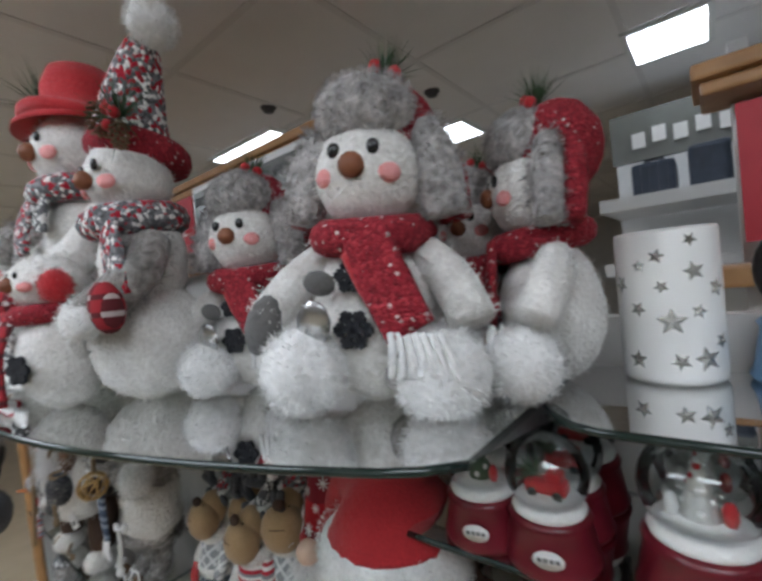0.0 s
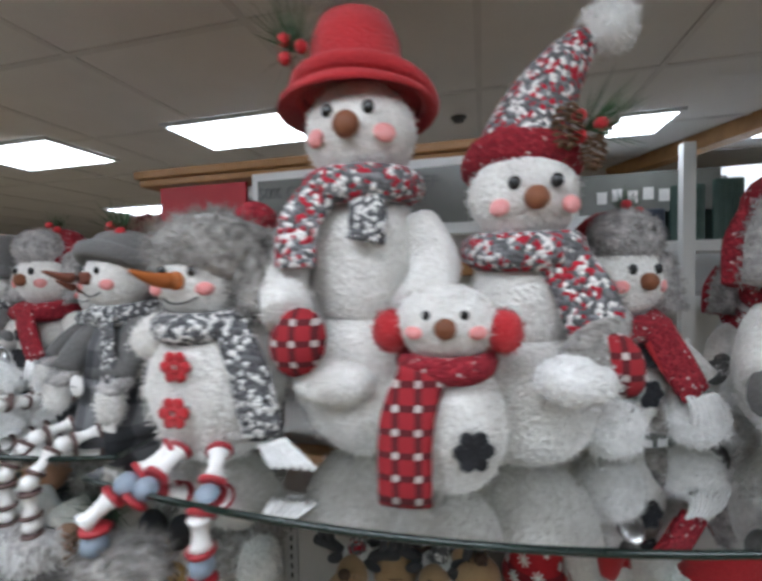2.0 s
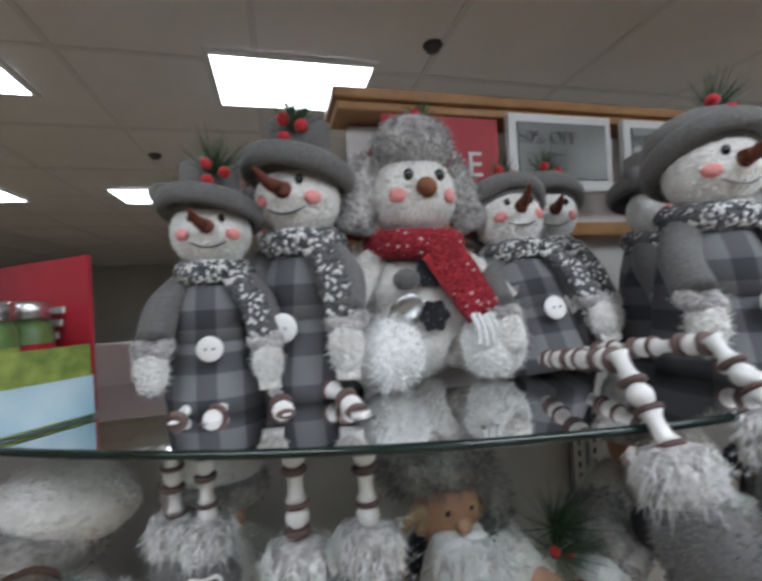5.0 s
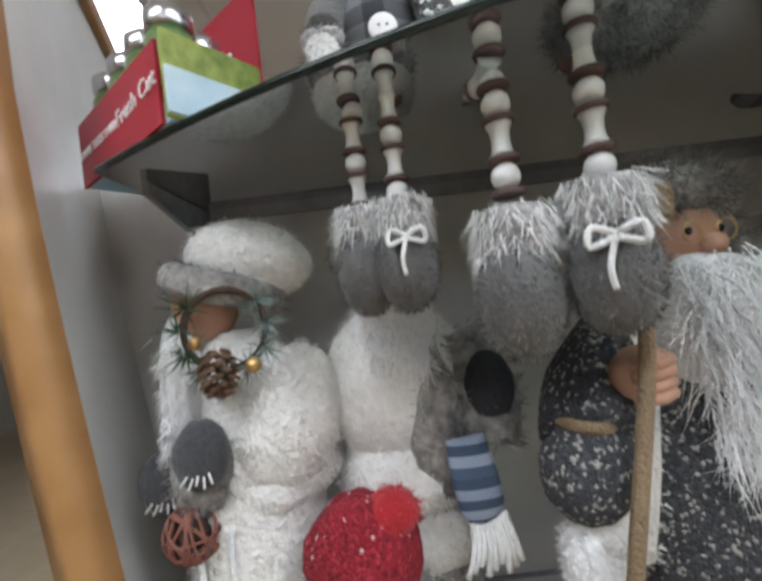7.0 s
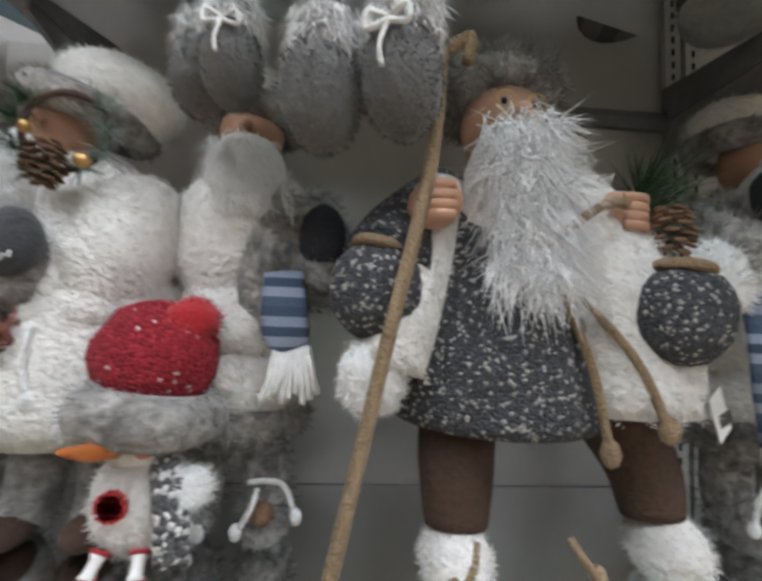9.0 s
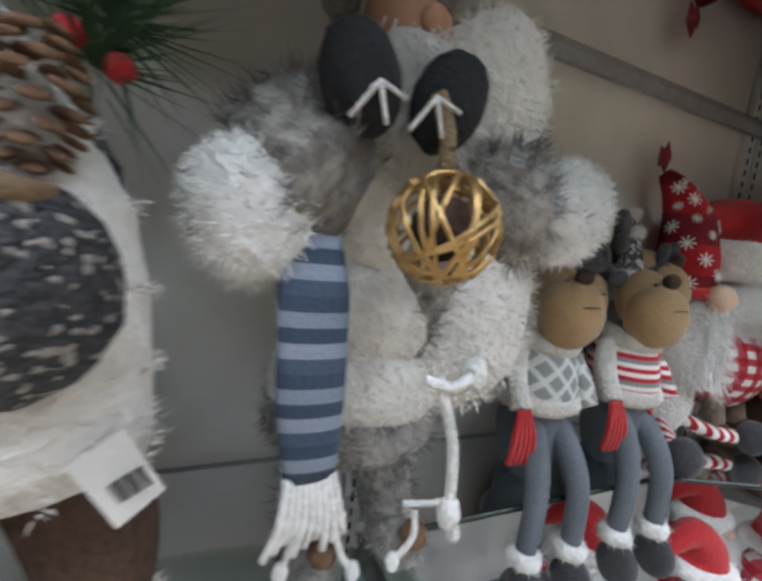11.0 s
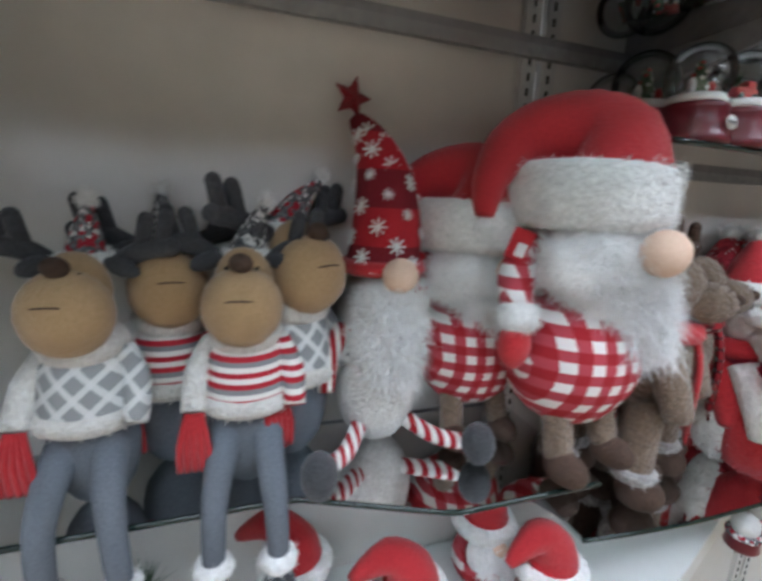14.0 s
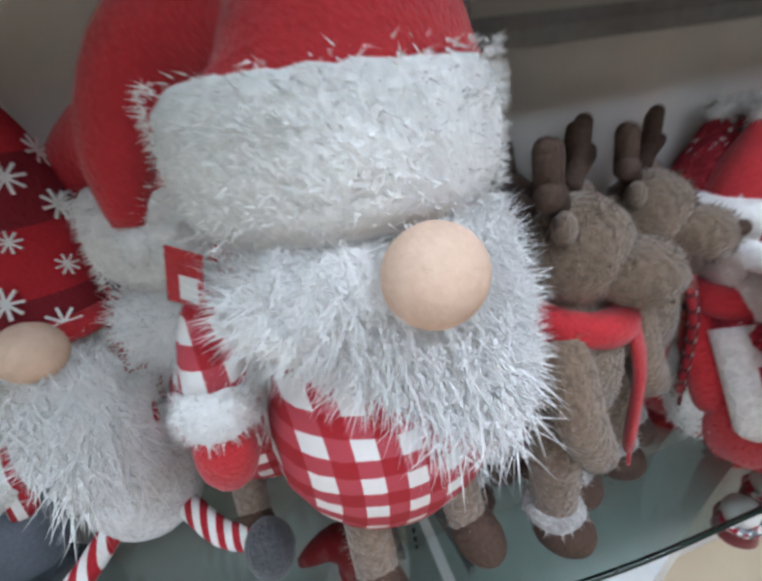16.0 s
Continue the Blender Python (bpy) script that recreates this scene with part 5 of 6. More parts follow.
santa_one()
coat_santa(-1.700, -0.170, 4, False, "santa figure in cream fur coat with blue striped scarf")
robed_santa()
coat_santa(-0.998, -0.190, 0, True, "santa figure in fur cuffs holding a gold twine ball")


def redcap_snowman():
    d = Soft()
    d.ell((0, 0, 0.085), (0.048, 0.042, 0.055), WHITE, lump=0.05, fuzz=350)
    d.ell((0.0, -0.005, 0.15), (0.042, 0.04, 0.035), WHITE)
    face(d, (-0.01, -0.005, 0.145), (0.042, 0.04, 0.035), carrot=CARROT, eyes=0.004)
    d.torus((0, 0, 0.172), 0.05, 0.026, GREYFUR, (0, 8, 0), fuzz=900)
    d.ell((0.0, 0.004, 0.225), (0.062, 0.058, 0.058), REDKNIT, lump=0.14)
    d.ell((0.035, 0.0, 0.265), (0.028, 0.028, 0.024), REDFELT, lump=0.15, fuzz=200)
    for c in ((-0.066, -0.01, 0.16), (0.055, -0.025, 0.105)):
        d.ell(c, 0.02, FLUFF, fuzz=200)
    d.tube([(0.03, -0.03, 0.135), (0.045, -0.045, 0.09), (0.05, -0.045, 0.045)], [0.014, 0.017, 0.017], GREYKNIT, 10, flat=0.4)
    d.flake((-0.008, -0.044, 0.095), (0, -1, 0), 0.014, REDFELT, width=0.4)
    bead_leg(d, [(-0.02, -0.03, 0.05), (-0.025, -0.045, 0.03), (-0.022, -0.048, -0.04)], BLUEBEAD, REDBEAD, 0.7)
    bead_leg(d, [(0.015, -0.03, 0.05), (0.018, -0.045, 0.03), (0.022, -0.048, -0.04)], BLUEBEAD, REDBEAD, 0.7)
    return d.make("bead_leg_snowman", m=pose(-1.758, -0.290, LOW + 0.002), label="small snowman in red knit hat with bead legs", category="plush snowman", group="bead-legged snowmen")


redcap_snowman()


# ---- reindeer and gnomes ----
def knit_hat(d, c, r, h, mat, lean=(0, 0)):
    d.tube([c, (c[0] + lean[0] * 0.4, c[1] + lean[1] * 0.4, c[2] + h * 0.5), (c[0] + lean[0], c[1] + lean[1], c[2] + h)], [r, r * 0.65, r * 0.15], mat, 16)
    d.torus((c[0], c[1], c[2] + 0.004), r * 0.95, r * 0.32, FLUFF, fuzz=250)
    d.ell((c[0] + lean[0], c[1] + lean[1], c[2] + h + 0.006), 0.012, FLUFF, seg=12, fuzz=120)


def antler(d, c, sx, k=1.0, mat=CHARCOAL):
    x, y, z = c
    d.tube([(x, y, z), (x + sx * 0.04 * k, y, z + 0.022 * k), (x + sx * 0.085 * k, y - 0.004, z + 0.03 * k)], [0.014 * k, 0.017 * k, 0.015 * k], mat, 12)
    d.ell((x + sx * 0.088 * k, y - 0.004, z + 0.031 * k), 0.015 * k, mat, seg=12)
    for t, a in ((0.04, 0.05), (0.07, 0.055)):
        d.tube([(x + sx * t * k, y, z + 0.022 * k), (x + sx * (t + 0.012) * k, y, z + (0.022 + a) * k)], [0.013 * k, 0.013 * k], mat, 10)
        d.ell((x + sx * (t + 0.012) * k, y, z + (0.022 + a) * k), 0.013 * k, mat, seg=12)


def reindeer(x, y, rz, top, muzzle_low, k, label, legs=True, hatlean=(0, 0.02)):
    d = Soft()
    d.ell((0, 0, 0.058), (0.060, 0.052, 0.092), DENIM, lump=0.04)
    d.lathe((0, 0, 0), [(0.058, 0.098), (0.066, 0.105), (0.066, 0.125), (0.056, 0.175), (0.034, 0.205)], top, 26)
    d.torus((0, 0, 0.108), 0.056, 0.017, WHITE, fuzz=350)
    d.torus((0, -0.006, 0.203), 0.036, 0.018, WHITE, (8, 0, 0))
    for sx in (-1, 1):
        d.tube([(sx * 0.045, 0, 0.19), (sx * 0.066, -0.02, 0.15), (sx * 0.07, -0.05, 0.105)], [0.017, 0.019, 0.016], WHITE if sx < 0 else top, 12)
        for i in range(5) if sx < 0 else ():
            d.tube([(sx * 0.068 + 0.004 * (i - 2), -0.055, 0.105), (sx * 0.068 + 0.009 * (i - 2), -0.066, 0.065), (sx * 0.068 + 0.010 * (i - 2), -0.062, 0.025)], 0.005, REDFELT, 7)
    d.ell((0, -0.012, 0.272), (0.042, 0.042, 0.05), TAN, seg=20)
    d.ell((0, -0.045, 0.250 - muzzle_low), (0.055, 0.046, 0.054), TAN, lump=0.03, seg=24)
    d.tube([(-0.034, -0.076, 0.262 - muzzle_low), (0, -0.0905, 0.268 - muzzle_low), (0.034, -0.076, 0.262 - muzzle_low)], 0.0012, DARKBROWN, 5)
    d.ell((0.0, -0.060, 0.308 - muzzle_low * 0.4), (0.016, 0.013, 0.013), DARKBROWN, seg=14)
    for sx in (-1, 1):
        d.ell((sx * 0.02, -0.048, 0.298), (0.003, 0.003, 0.003), EYE, seg=8)
        d.ell((sx * 0.052, 0.0, 0.30), (0.024, 0.008, 0.013), CHARCOAL, rot=(0, sx * 20, 0), seg=12)
        antler(d, (sx * 0.036, 0.022, 0.300), sx, 0.85)
    knit_hat(d, (0, 0.026, 0.304), 0.030, 0.075, GREYKNIT if top is STRIPESWEAT else MIXKNIT, hatlean)
    if legs:
        for sx in (-1, 1):
            d.tube([(sx * 0.026, -0.02, 0.07), (sx * 0.034, -0.06, 0.035), (sx * 0.042, -0.085, -0.02), (sx * 0.046, -0.085, -0.11)], [0.026, 0.022, 0.018, 0.016], DENIM, 12)
            d.torus((sx * 0.046, -0.085, -0.112), 0.014, 0.014, FLUFF, fuzz=250)
            d.ell((sx * 0.046, -0.098, -0.155), (0.026, 0.036, 0.036), CHARCOAL, lump=0.06)
    return d.make("plush_reindeer", m=pose(x, y, LOW + 0.030, 0, 0, rz) @ Matrix.Diagonal((k, k, k * 1.06, 1)), label=label, category="plush reindeer", group="plush reindeer")


reindeer(-0.690, -0.140, -4, SWEATER, 0.0, 0.86, "tan plush reindeer in grey argyle sweater with hanging legs")
reindeer(-0.508, -0.140, -4, STRIPESWEAT, 0.004, 0.88, "tan plush reindeer in red striped sweater with hanging legs", hatlean=(0.03, 0.02))
reindeer(-0.443, -0.085, 30, SWEATER, 0.0, 0.98, "plush reindeer with knit bobble hat standing behind", False, (0.075, 0.0))
reindeer(-0.61, -0.070, 12, STRIPESWEAT, 0.0, 0.90, "plush reindeer with dark antlers pressed against the back", False)


def snowflake_gnome():
    d = Soft()
    d.ell((0, 0, 0.09), (0.068, 0.06, 0.09), WHITE, lump=0.04)
    d.ell((0, -0.035, 0.200), (0.056, 0.044, 0.092), BEARD, lump=0.08, fuzz=1500, length=0.024)
    d.beard((0, -0.06, 0.28), (0, -0.075, 0.12), 0.05, 0.035, 500, BEARD, 0.02, 0.06)
    d.ell((0.0, -0.070, 0.292), (0.027, 0.024, 0.025), NUDE, seg=20)
    p = [(0, 0, 0.292), (0.004, 0, 0.36), (0.0, 0.01, 0.43), (-0.016, 0.03, 0.485), (-0.036, 0.05, 0.518)]
    r = [0.059, 0.053, 0.043, 0.027, 0.011]
    d.tube(p, r, FLAKEHAT, 24)
    d.torus((0, 0, 0.297), 0.056, 0.012, REDFELT)
    for i in range(26):
        t = (i + 0.5) / 26 * 3.4
        j, u = int(t), t - int(t)
        c = np.array(p[j]) * (1 - u) + np.array(p[j + 1]) * u
        rr = r[j] * (1 - u) + r[j + 1] * u
        a = math.radians(-90 + ((i * 123.6) % 200) - 100)
        w = (math.cos(a), math.sin(a), 0.25)
        d.flake(tuple(c + np.array((math.cos(a), math.sin(a), 0)) * (rr + 0.0045)), w, 0.0135 if i % 3 else 0.009, PAPER, arms=4, thick=0.0008, width=0.085)
    d.star((-0.040, 0.053, 0.547), 0.034, DARKRED, (0, 12, 10), 0.012)
    for sx in (-1, 1):
        d.tube([(sx * 0.04, -0.03, 0.045), (sx * 0.075, -0.075, 0.03), (sx * 0.115, -0.10, 0.028)], 0.0135, SOCK, 12)
        d.ell((sx * 0.125, -0.12, 0.034), (0.026, 0.028, 0.034), CHARCOAL, seg=16)
        d.tube([(sx * 0.06, 0, 0.20), (sx * 0.088, -0.02, 0.16), (sx * 0.095, -0.03, 0.11)], [0.016, 0.015, 0.013], SOCK, 12)
    return d.make("plush_gnome", m=pose(-0.303, -0.085, LOW, 0, 0, 4), label="bearded gnome in red snowflake hat topped with a star", category="plush gnome", group="plush gnomes")


def gingham_gnome(x, y, rz, k, label, tag=True):
    d = Soft()
    d.ell((0, -0.015, 0.130), (0.128, 0.118, 0.138), GINGHAM, lump=0.03, seg=28)
    d.ell((0, 0.01, 0.265), (0.092, 0.085, 0.10), GINGHAM, lump=0.03, seg=24)
    for c, r in (((0, -0.050, 0.300), (0.130, 0.082, 0.075)), ((0.028, -0.070, 0.252), (0.104, 0.064, 0.075)), ((0.055, -0.090, 0.195), (0.068, 0.048, 0.070))):
        d.ell(c, r, BEARD, lump=0.10, seg=28, fuzz=2600, length=0.030)
    d.beard((0, -0.10, 0.35), (0.060, -0.125, 0.13), 0.105, 0.05, 800, BEARD, 0.035, 0.07)
    d.ell((0.0, -0.150, 0.325), (0.037, 0.034, 0.036), NUDE, seg=24)
    # rolled fur brim under a red felt cap that folds to one side
    v = [(0.126, 0.352), (0.140, 0.375), (0.142, 0.41), (0.136, 0.446), (0.122, 0.460)]
    d.lathe((0, 0.0, 0), v, FLUFF, 32)
    a = rng.uniform(0, 2 * np.pi, 3200)
    b = np.stack([0.139 * np.cos(a), 0.139 * np.sin(a), rng.uniform(0.352, 0.462, 3200)], 1)
    d.fibres(b, np.stack([np.cos(a), np.sin(a), -0.1 + 0 * a], 1), 0.011, FLUFF)
    d.tube([(0, 0, 0.44), (-0.006, 0.006, 0.478), (-0.04, 0.03, 0.503), (-0.115, 0.055, 0.490), (-0.165, 0.055, 0.43), (-0.178, 0.05, 0.365)], [0.130, 0.118, 0.078, 0.048, 0.032, 0.016], REDFELT, 24)
    d.ell((-0.18, 0.05, 0.348), 0.018, FLUFF, fuzz=250)
    for sx in (-1, 1):
        d.tube([(sx * 0.095, 0.02, 0.325), (sx * 0.140, 0.0, 0.275), (sx * 0.158, -0.025, 0.225)], [0.028, 0.030, 0.027], GINGHAM, 14)
        d.ell((sx * 0.160, -0.03, 0.212), (0.034, 0.034, 0.030), FLUFF, lump=0.08, fuzz=500, length=0.011)
        d.ell((sx * 0.165, -0.035, 0.165), (0.028, 0.026, 0.040), REDFELT, seg=16)
        d.tube([(sx * 0.05, -0.03, 0.06), (sx * 0.058, -0.055, 0.01), (sx * 0.062, -0.070, -0.045)], [0.030, 0.026, 0.025], BROWNFUR, 12, fuzz=200)
        d.ell((sx * 0.064, -0.088, -0.056), (0.030, 0.042, 0.030), DARKBROWN, seg=16)
    if tag:
        d.box((-0.150, -0.01, 0.325), (0.034, 0.002, 0.05), REDFELT, rot=(0, 18, -40))
        d.box((-0.150, -0.0125, 0.316), (0.016, 0.001, 0.022), PAPER, rot=(0, 18, -40))
    return d.make("plush_gnome", m=pose(x, y, LOW + 0.086 * k, 0, 0, rz) @ Matrix.Scale(k, 4), label=label, category="plush gnome", group="plush gnomes")


snowflake_gnome()
gingham_gnome(-0.030, -0.190, 10, 0.84, "large white-bearded gnome in red gingham and santa hat")
gingham_gnome(-0.145, -0.085, 4, 0.74, "red gingham gnome in santa hat behind its twin")


# ---- under the lower shelf ----
def low_gnome(x, y, rz, mat, label):
    d = Soft()
    d.ell((0, 0, 0.06), (0.058, 0.052, 0.06), mat, seg=20)
    d.ell((0, -0.03, 0.095), (0.05, 0.03, 0.05), BEARD, lump=0.05)
    d.beard((0, -0.05, 0.13), (0, -0.06, 0.06), 0.045, 0.035, 400, BEARD, 0.02, 0.04)
    d.ell((0, -0.06, 0.125), 0.014, NUDE, seg=14)
    d.torus((0, 0, 0.138), 0.048, 0.016, FLUFF, fuzz=300)
    d.tube([(0, 0, 0.14), (-0.004, 0, 0.175), (-0.04, 0.01, 0.205), (-0.095, 0.02, 0.175)], [0.05, 0.04, 0.026, 0.008], REDFELT, 18)
    return d.make("plush_gnome", m=pose(x, y, DECKZ, 0, 0, rz), label=label, category="plush gnome", group="small gnomes on the deck")


low_gnome(-0.075, -0.10, 0, GINGHAM, "small gnome in red felt hat on the white deck")
low_gnome(-0.02, -0.22, 20, GINGHAM, "small gnome in red felt hat on the white deck")
low_gnome(-0.44, -0.10, -10, GREYFUR, "small grey gnome with bobble on the white deck")
low_gnome(-0.27, -0.20, 8, GINGHAM, "small gnome in red felt hat on the white deck")


def dark_lump(x, y, rz, label):
    d = Soft()
    d.ell((0, 0, 0.06), (0.06, 0.055, 0.06), GREYFUR, lump=0.08, fuzz=400)
    d.ell((0, -0.02, 0.14), (0.05, 0.05, 0.05), CHARCOAL, lump=0.06)
    d.ell((0, -0.07, 0.13), (0.02, 0.02, 0.016), WHITE, seg=12)
    d.torus((0, 0, 0.10), 0.045, 0.014, GREYKNIT)
    pine_trim(d, (0.01, 0, 0.19), (0, 0, 1), 0.04, 3)
    return d.make("plush_figure", m=pose(x, y, DECKZ, 0, 0, rz), label=label, category="plush figure", group="small figures on the deck")


for i, x in enumerate((-0.66, -0.80, -1.02, -1.20, -1.36, -1.55, -1.72, -1.90)):
    dark_lump(x, -0.15 - 0.08 * (i % 2), 17 * i, "small charcoal plush figure on the white deck")


# ---- right bay: plush on the low shelf ----
def standing_deer(x, y, rz, k, fur, scarf, label):
    d = Soft()
    for sx in (-1, 1):
        d.tube([(sx * 0.028, 0, 0.22), (sx * 0.034, 0, 0.14), (sx * 0.036, 0, 0.06)], [0.036, 0.032, 0.03], fur, 14, fuzz=350)
        d.torus((sx * 0.036, 0, 0.072), 0.026, 0.014, SILVERFUR, fuzz=250)
        d.ell((sx * 0.038, -0.015, 0.035), (0.034, 0.042, 0.036), DARKBROWN, seg=16)
        d.tube([(sx * 0.05, 0, 0.34), (sx * 0.075, -0.025, 0.27), (sx * 0.065, -0.045, 0.21)], [0.028, 0.028, 0.024], fur, 12, fuzz=250)
        d.ell((sx * 0.055, 0.0, 0.46), (0.026, 0.012, 0.016), fur, rot=(0, -sx * 30, 0), seg=12)
        antler(d, (sx * 0.03, 0.01, 0.475), sx, 0.8, DARKBROWN)
    d.ell((0, 0, 0.28), (0.068, 0.06, 0.10), fur, lump=0.05, fuzz=600)
    d.ell((0, -0.005, 0.42), (0.055, 0.055, 0.06), fur, lump=0.04, fuzz=400)
    d.ell((0, -0.06, 0.402), (0.04, 0.045, 0.036), fur, lump=0.04, fuzz=250)
    d.ell((0, -0.102, 0.412), (0.012, 0.01, 0.01), DARKBROWN, seg=10)
    d.torus((0, -0.004, 0.352), 0.048, 0.02, scarf, (6, 0, 0))
    d.tube([(0.02, -0.055, 0.35), (0.03, -0.075, 0.27), (0.034, -0.075, 0.15)], [0.02, 0.022, 0.022], scarf, 10, flat=0.35)
    for i in range(5):
        d.tube([(0.022 + 0.006 * i, -0.076, 0.15), (0.020 + 0.007 * i, -0.078, 0.125)], 0.0025, scarf, 5)
    return d.make("plush_reindeer", m=pose(x, y, RLOW, 0, 0, rz) @ Matrix.Scale(k, 4), label=label, category="plush reindeer", group="brown plush reindeer")


standing_deer(0.205, -0.165, 42, 1.0, BROWNFUR, REDFELT, "brown plush reindeer in red scarf and suede boots")
standing_deer(0.12, -0.075, 30, 0.98, DARKBROWN, DARKPLAID, "dark brown plush reindeer in plaid scarf")
standing_deer(0.36, -0.10, 35, 0.98, BROWNFUR, DARKPLAID, "brown plush reindeer in plaid scarf")
standing_deer(0.25, -0.06, 20, 0.98, DARKBROWN, REDFELT, "dark plush reindeer pressed against the back panel")


def perched(x, y, rz, k, body, hat, label):
    d = Soft()
    d.ell((0, 0, 0.10), (0.06, 0.055, 0.10), body, lump=0.05, fuzz=350)
    d.ell((0, -0.03, 0.11), (0.042, 0.03, 0.075), WHITE, seg=14)
    d.ell((0, -0.005, 0.235), (0.05, 0.048, 0.05), WHITE if body is not CHARCOAL else CHARCOAL, fuzz=200)
    d.tube([(0, -0.05, 0.232), (0, -0.085, 0.228)], [0.010, 0.002], CARROT, 8)
    for sx in (-1, 1):
        d.ell((sx * 0.018, -0.048, 0.25), 0.005, EYE, seg=8)
        d.tube([(sx * 0.05, 0, 0.17), (sx * 0.075, -0.02, 0.12), (sx * 0.075, -0.03, 0.08)], [0.02, 0.02, 0.016], body, 10)
        d.ell((sx * 0.03, -0.05, 0.02), (0.026, 0.034, 0.02), hat, seg=12)
    d.torus((0, 0, 0.188), 0.04, 0.016, hat)
    knit_hat(d, (0, 0.004, 0.268), 0.045, 0.075, hat, (0.02, 0.0))
    return d.make("plush_figure", m=pose(x, y, RLOW, 0, 0, rz) @ Matrix.Scale(k, 4), label=label, category="plush figure", group="plush figures on the low shelf")


i = 0
for y in (-0.06, -0.12, -0.18):
    for x in (0.50, 0.60, 0.70, 0.81, 0.92, 1.04):
        i += 1
        bodymat, hat, lab = ((CHARCOAL, DARKPLAID, "penguin plush in plaid hat on the glass shelf"), (WHITE, REDFELT, "white plush snowman in red hat on the glass shelf"), (WHITE, MIXKNIT, "white plush snowman in mixed knit hat"), (REDFELT, REDKNIT, "red plush figure in red knit hat"))[(i * 7) % 4]
        perched(x + 0.03 * math.sin(i * 2.1), y, 30 + 9 * (i % 3), 1.15 + (0.32 if y > -0.15 else 0.15 if y > -0.2 else -0.05), bodymat, hat, lab)
fh = empty("felt_hat", pose(0.47, -0.235, 0.90, 62, 20, 30), label="red felt hat with price sticker and greenery", category="hat")
d = Soft()
d.lathe((0, 0, 0), [(0.07, 0.0), (0.115, 0.006), (0.112, 0.016), (0.06, 0.026), (0.055, 0.075), (0.03, 0.09)], REDFELT, 26)
d.make("crown", fh)
d = Soft()
d.box((0.0, -0.085, 0.03), (0.035, 0.002, 0.075), PAPER, rot=(60, 0, 0))
d.make("price_sticker", fh, label="white price sticker")
d = Soft()
d.needles((0.06, -0.03, 0.03), 0.06, 90, PINE, (1, -0.3, 0.1), 0.5)
d.make("pine_sprig", fh, label="green pine sprig", kind="stuff")
for i, (x, y) in enumerate(((0.56, -0.19), (0.66, -0.165), (0.76, -0.14), (0.89, -0.10))):
    d = Soft()
    d.lathe((0, 0, 0), [(0.03, 0), (0.034, 0.006), (0.03, 0.03), (0.028, 0.036)], MAROON, 20)
    d.ell((0, 0, 0.058), 0.028, SNOW, seg=14)
    d.torus((0, 0, 0.036), 0.028, 0.007, MIXKNIT)
    d.make("small_ornament", m=pose(x, y, DECKZ), label="small red and white ornament on the deck", category="ornament", group="small ornaments")


# ---- snow globes ----
def snow_globe(x, y, z, k, base, inside, label, sticker=True):
    e = empty("snow_globe", pose(x, y, z) @ Matrix.Scale(k, 4), label=label, category="snow globe", group="snow globes")
    s = Soft()
    s.lathe((0, 0, 0), [(0.050, 0.0), (0.053, 0.006), (0.050, 0.012), (0.047, 0.03), (0.044, 0.048), (0.046, 0.053), (0.040, 0.058)], base, 32)
    s.make("base", e)
    s = Soft()
    s.lathe((0, 0, 0), [(0.039, 0.056), (0.041, 0.062), (0.036, 0.070), (0.02, 0.074)], SNOW, 28)
    s.make("snow_bed", e)
    s = Soft()
    if inside == "truck":
        s.box((0, 0, 0.083), (0.046, 0.022, 0.015), REDFELT, edge=0.004)
        s.box((0.010, 0, 0.095), (0.018, 0.020, 0.013), REDFELT, edge=0.004)
        for dx in (-0.014, 0.014):
            s.ell((dx, -0.012, 0.077), (0.006, 0.003, 0.006), EYE, seg=10)
        s.needles((-0.012, 0, 0.094), 0.022, 110, PINE, (-0.7, 0, 0.4), 0.5)
    else:
        s.lathe((0, 0, 0), [(0.016, 0.072), (0.012, 0.085), (0.013, 0.086), (0.008, 0.10), (0.009, 0.101), (0.002, 0.122)], PINE if inside == "tree" else SNOW, 14)
        for q in range(16):
            a = q * 2.4
            w = 0.015 * (1 - q / 17)
            s.ell((w * math.cos(a), w * math.sin(a), 0.075 + 0.0028 * q), 0.0035, (REDFELT, SNOW, BEAD)[q % 3], seg=8)
        for sx in (-1, 1):
            s.ell((sx * 0.02, -0.006, 0.082), (0.006, 0.006, 0.012), REDFELT if sx > 0 else SNOW, seg=10)
    s.make("scene_inside", e)
    s = Soft()
    s.ell((0, 0, 0.098), 0.046, GLOBE, seg=32)
    g = s.make("glass_globe", e)
    g.visible_shadow = False
    if sticker:
        s = Soft()
        s.lathe((0, 0, 0), [(0.016, -0.0006), (0.016, 0.0006)], PAPER, 18)
        for q in range(4):
            s.box((-0.009 + 0.006 * q, 0.0, 0.001), (0.004, 0.007, 0.0006), INK)
        st = s.make("sticker", e, pose(0.012, -0.0505, 0.028, 86, 0, 12) @ Matrix.Diagonal((1, 0.62, 1, 1)))


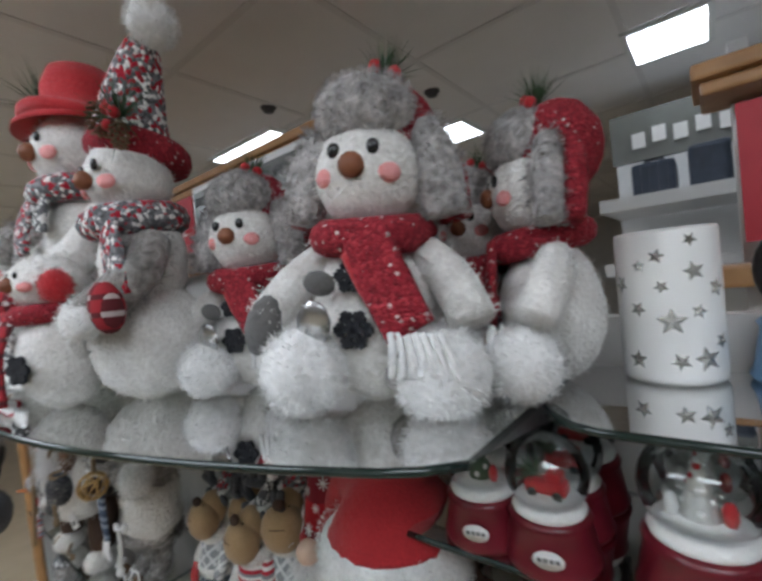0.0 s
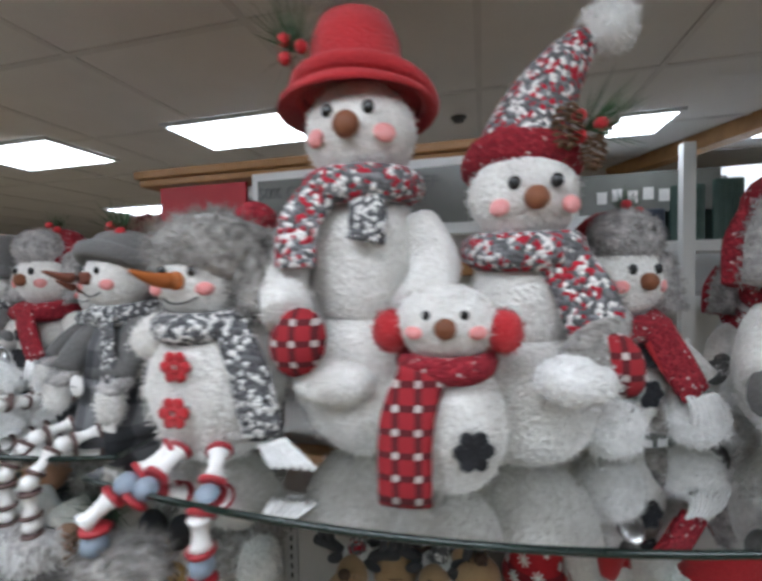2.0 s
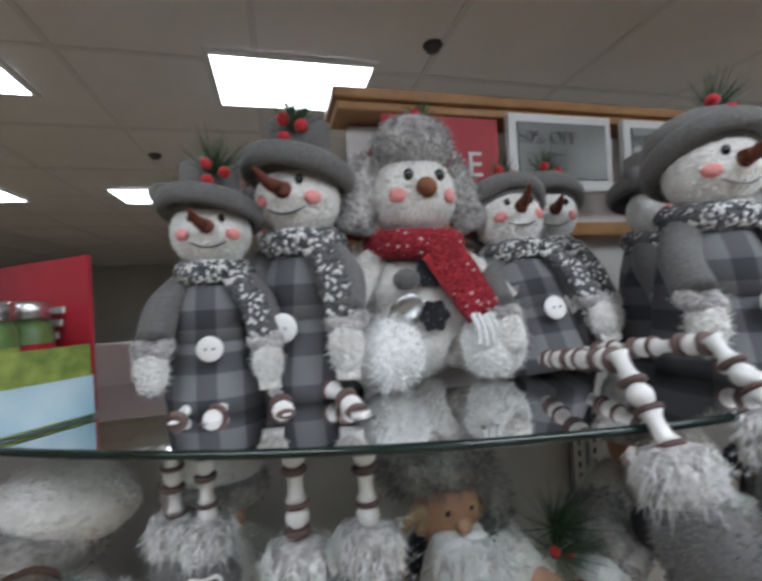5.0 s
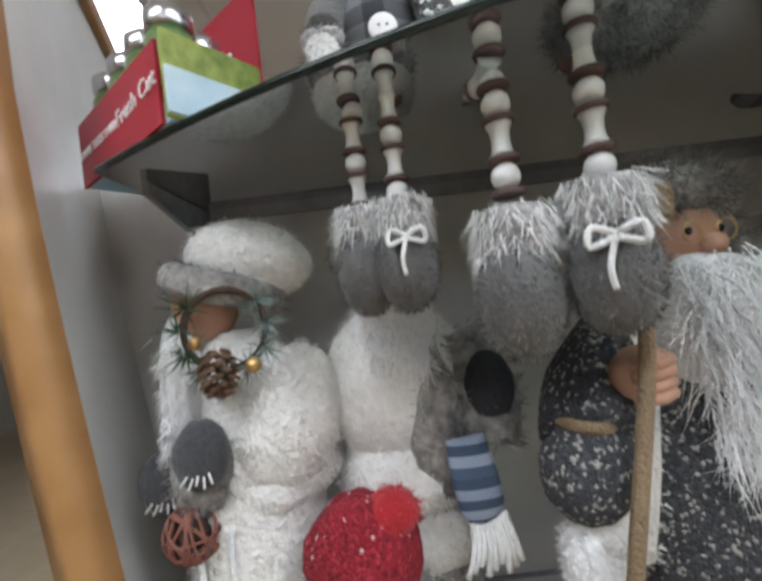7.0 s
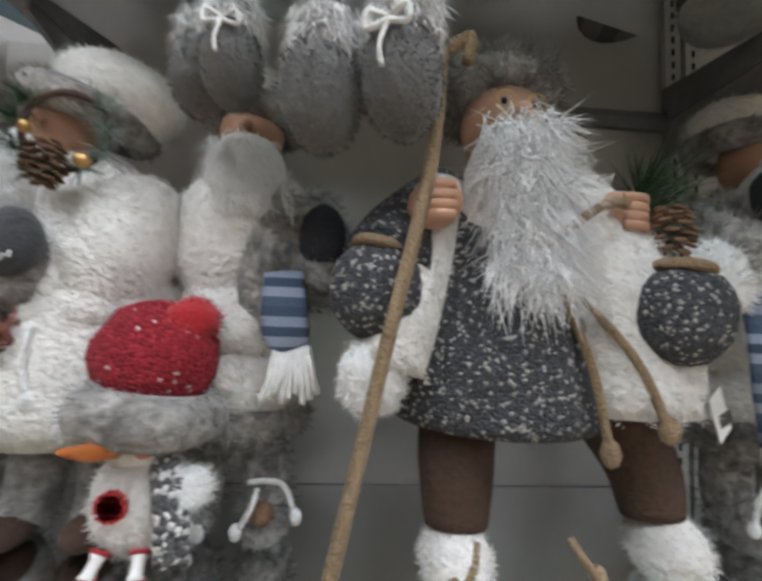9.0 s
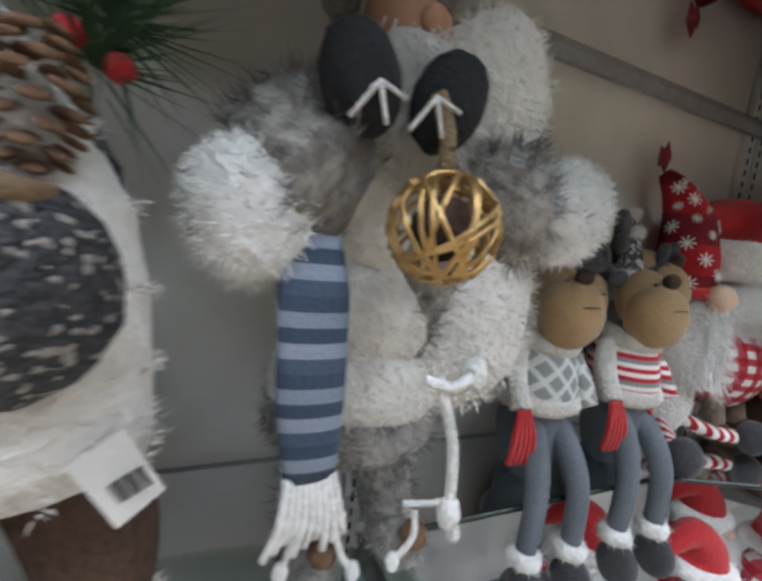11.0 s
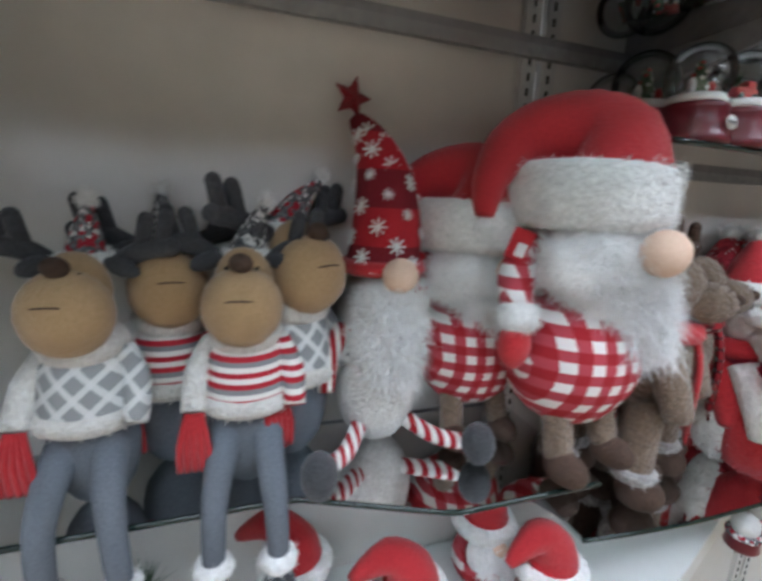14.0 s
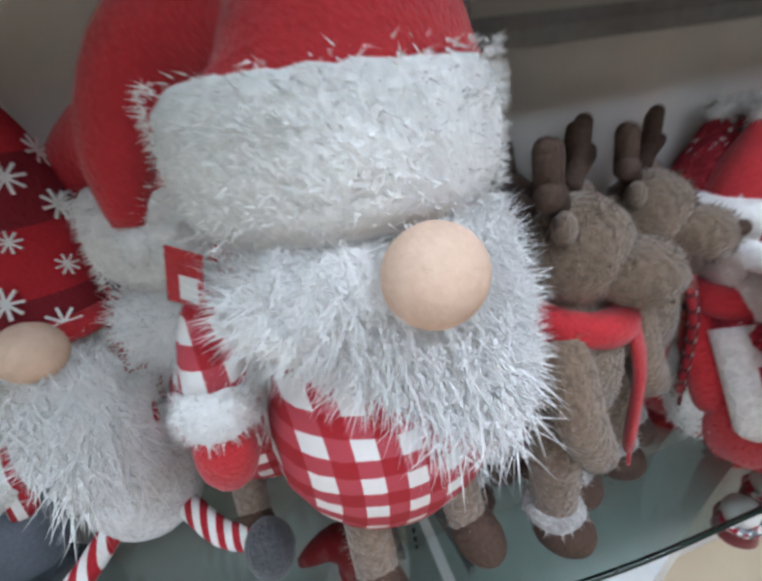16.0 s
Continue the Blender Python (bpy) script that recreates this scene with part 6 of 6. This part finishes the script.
kinds = ("truck", "tree", "truck", "snow")
i = 0
for y in (-0.205, -0.125, -0.055):
    for x in (0.12, 0.225, 0.345, 0.465, 0.585, 0.70, 0.82, 0.93):
        i += 1
        snow_globe(x + 0.02 * (i % 2), y + 0.012 * math.sin(i * 3), GLOBEZ, 1.0 + 0.12 * (i % 3 == 0), MAROON, kinds[(i * 5) % 4], "snow globe on maroon base with festive scene inside")
for i, (x, y) in enumerate(((0.48, -0.06), (0.59, -0.07), (0.69, -0.10), (0.56, -0.19), (0.66, -0.22), (0.74, -0.20), (0.86, -0.14))):
    snow_globe(x, y, SHELF, 1.25, ICEBLUE, "snow", "tall snow globe on ice-blue base", False)

# ---- candle holder ----
ch = empty("candle_holder", pose(0.345, -0.070, SHELF), label="white ceramic candle holder with star cutouts", category="candle holder")
s = Soft()
s.lathe((0, 0, 0), [(0.046, 0.0), (0.052, 0.004), (0.053, 0.012), (0.053, 0.176), (0.0515, 0.180), (0.049, 0.178), (0.049, 0.02)], CERAMIC, 40)
s.make("cup", ch)
for i, (a, z, r) in enumerate(((-115, 0.14, 0.008), (-95, 0.15, 0.009), (-60, 0.165, 0.008), (-92, 0.115, 0.008), (-58, 0.13, 0.012), (-84, 0.075, 0.016), (-55, 0.085, 0.009), (-120, 0.09, 0.01), (-78, 0.03, 0.011), (-50, 0.032, 0.015), (-125, 0.03, 0.012), (-30, 0.11, 0.012), (-28, 0.05, 0.01), (-145, 0.12, 0.012))):
    s = Soft()
    s.star((0, 0, 0), r, STARCUT, (0, 15 * (i % 5), 0), 0.0022)
    s.make("star_cutout", ch, pose(0.0532 * math.cos(radians(a)), 0.0532 * math.sin(radians(a)), z, 0, 0, a + 90))

# ---- boxed jars ----
bx = empty("display_box", pose(-1.95, -0.212, SHELF, 0, 0, -39), label="red display box printed with trees and water", category="display box")
block("tray", (0, 0, 0.012), (0.25, 0.11, 0.024), BOXBLUE, bx, 0.003)
fp = block("front_panel", (-0.005, -0.058, 0.042), (0.24, 0.004, 0.084), BOXRED, bx)
words("lettering", "MAKE TREES SMELL", pose(-0.055, -0.0605, 0.040, 90, 0, 0), 0.015, PAPER, fp)
words("lettering", "Fresh Cut", pose(0.060, -0.0605, 0.045, 90, -4, 0), 0.026, PAPER, fp)
block("printed_corner", (0.128, -0.005, 0.045), (0.005, 0.11, 0.085), BOXGREEN, bx)
block("printed_water", (0.1315, -0.005, 0.028), (0.005, 0.11, 0.045), BOXBLUE, bx)
bp = block("back_card", (0.0, 0.056, 0.10), (0.25, 0.004, 0.19), BOXRED, bx)
for k in range(3):
    block("print_line", (0.04, 0.0525, 0.13 - 0.016 * k), (0.07 - 0.015 * k, 0.002, 0.008), PAPER, bp)
for i, (dx, dy) in enumerate(((-0.085, -0.025), (-0.03, -0.025), (0.025, -0.025), (0.08, -0.025), (-0.055, 0.022), (0.0, 0.022), (0.055, 0.022))):
    j = empty("glass_jar", bx.matrix_basis @ pose(dx, dy, 0.026) @ Matrix.Scale(1.3, 4), label="small green jar with silver lid in the box", category="jar", group="jars in the display box")
    s = Soft()
    s.lathe((0, 0, 0), [(0.018, 0), (0.020, 0.004), (0.020, 0.062), (0.016, 0.072)], JARGREEN, 22)
    s.make("jar", j)
    s = Soft()
    s.lathe((0, 0, 0.072), [(0.0185, 0), (0.0195, 0.002), (0.0195, 0.014), (0.017, 0.017)], SILVER, 22)
    s.make("lid", j)
    s = Soft()
    s.lathe((0, 0, 0.02), [(0.0204, 0), (0.0204, 0.03)], BOXGREEN if i % 2 else BOXRED, 22)
    s.make("wrap", j)

# ---- tinsel branches and price card behind the snowmen ----
for i, (x, y, z) in enumerate(((-1.60, 0.30, 1.93), (-1.78, 0.34, 1.88), (-1.52, 0.45, 1.90))):
    d = Soft()
    d.tube([(0, 0, -0.4), (0.01, 0, -0.15), (0, 0, 0)], 0.006, DARKRED, 6)
    for k in range(9):
        a = k * 0.7
        d.needles((0.05 * math.cos(a), 0.03 * math.sin(a), 0.06 * math.sin(a * 1.7)), 0.045, 60, TINSEL, (math.cos(a), 0, 0.6), 0.7)
    d.make("tinsel_spray", m=pose(x, y, z), label="red glitter tinsel spray behind the shelf", category="tinsel spray", group="tinsel sprays")
vs = empty("tinsel_stand", pose(-1.63, 0.36, 0), label="white box stand holding tinsel sprays behind", category="stand")
block("body", (0, 0, 0.76), (0.5, 0.3, 1.52), PANEL, vs)
pc = empty("price_card", pose(-0.90, -0.30, SHELF + 0.295, 0, -14, 8), label="white folded price card on a snowman's hat", category="price card")
block("card", (0, 0, 0.035), (0.034, 0.001, 0.075), PAPER, pc)
for k in range(3):
    block("print_line", (0, -0.001, 0.058 - 0.009 * k), (0.022, 0.001, 0.003), INK, pc)
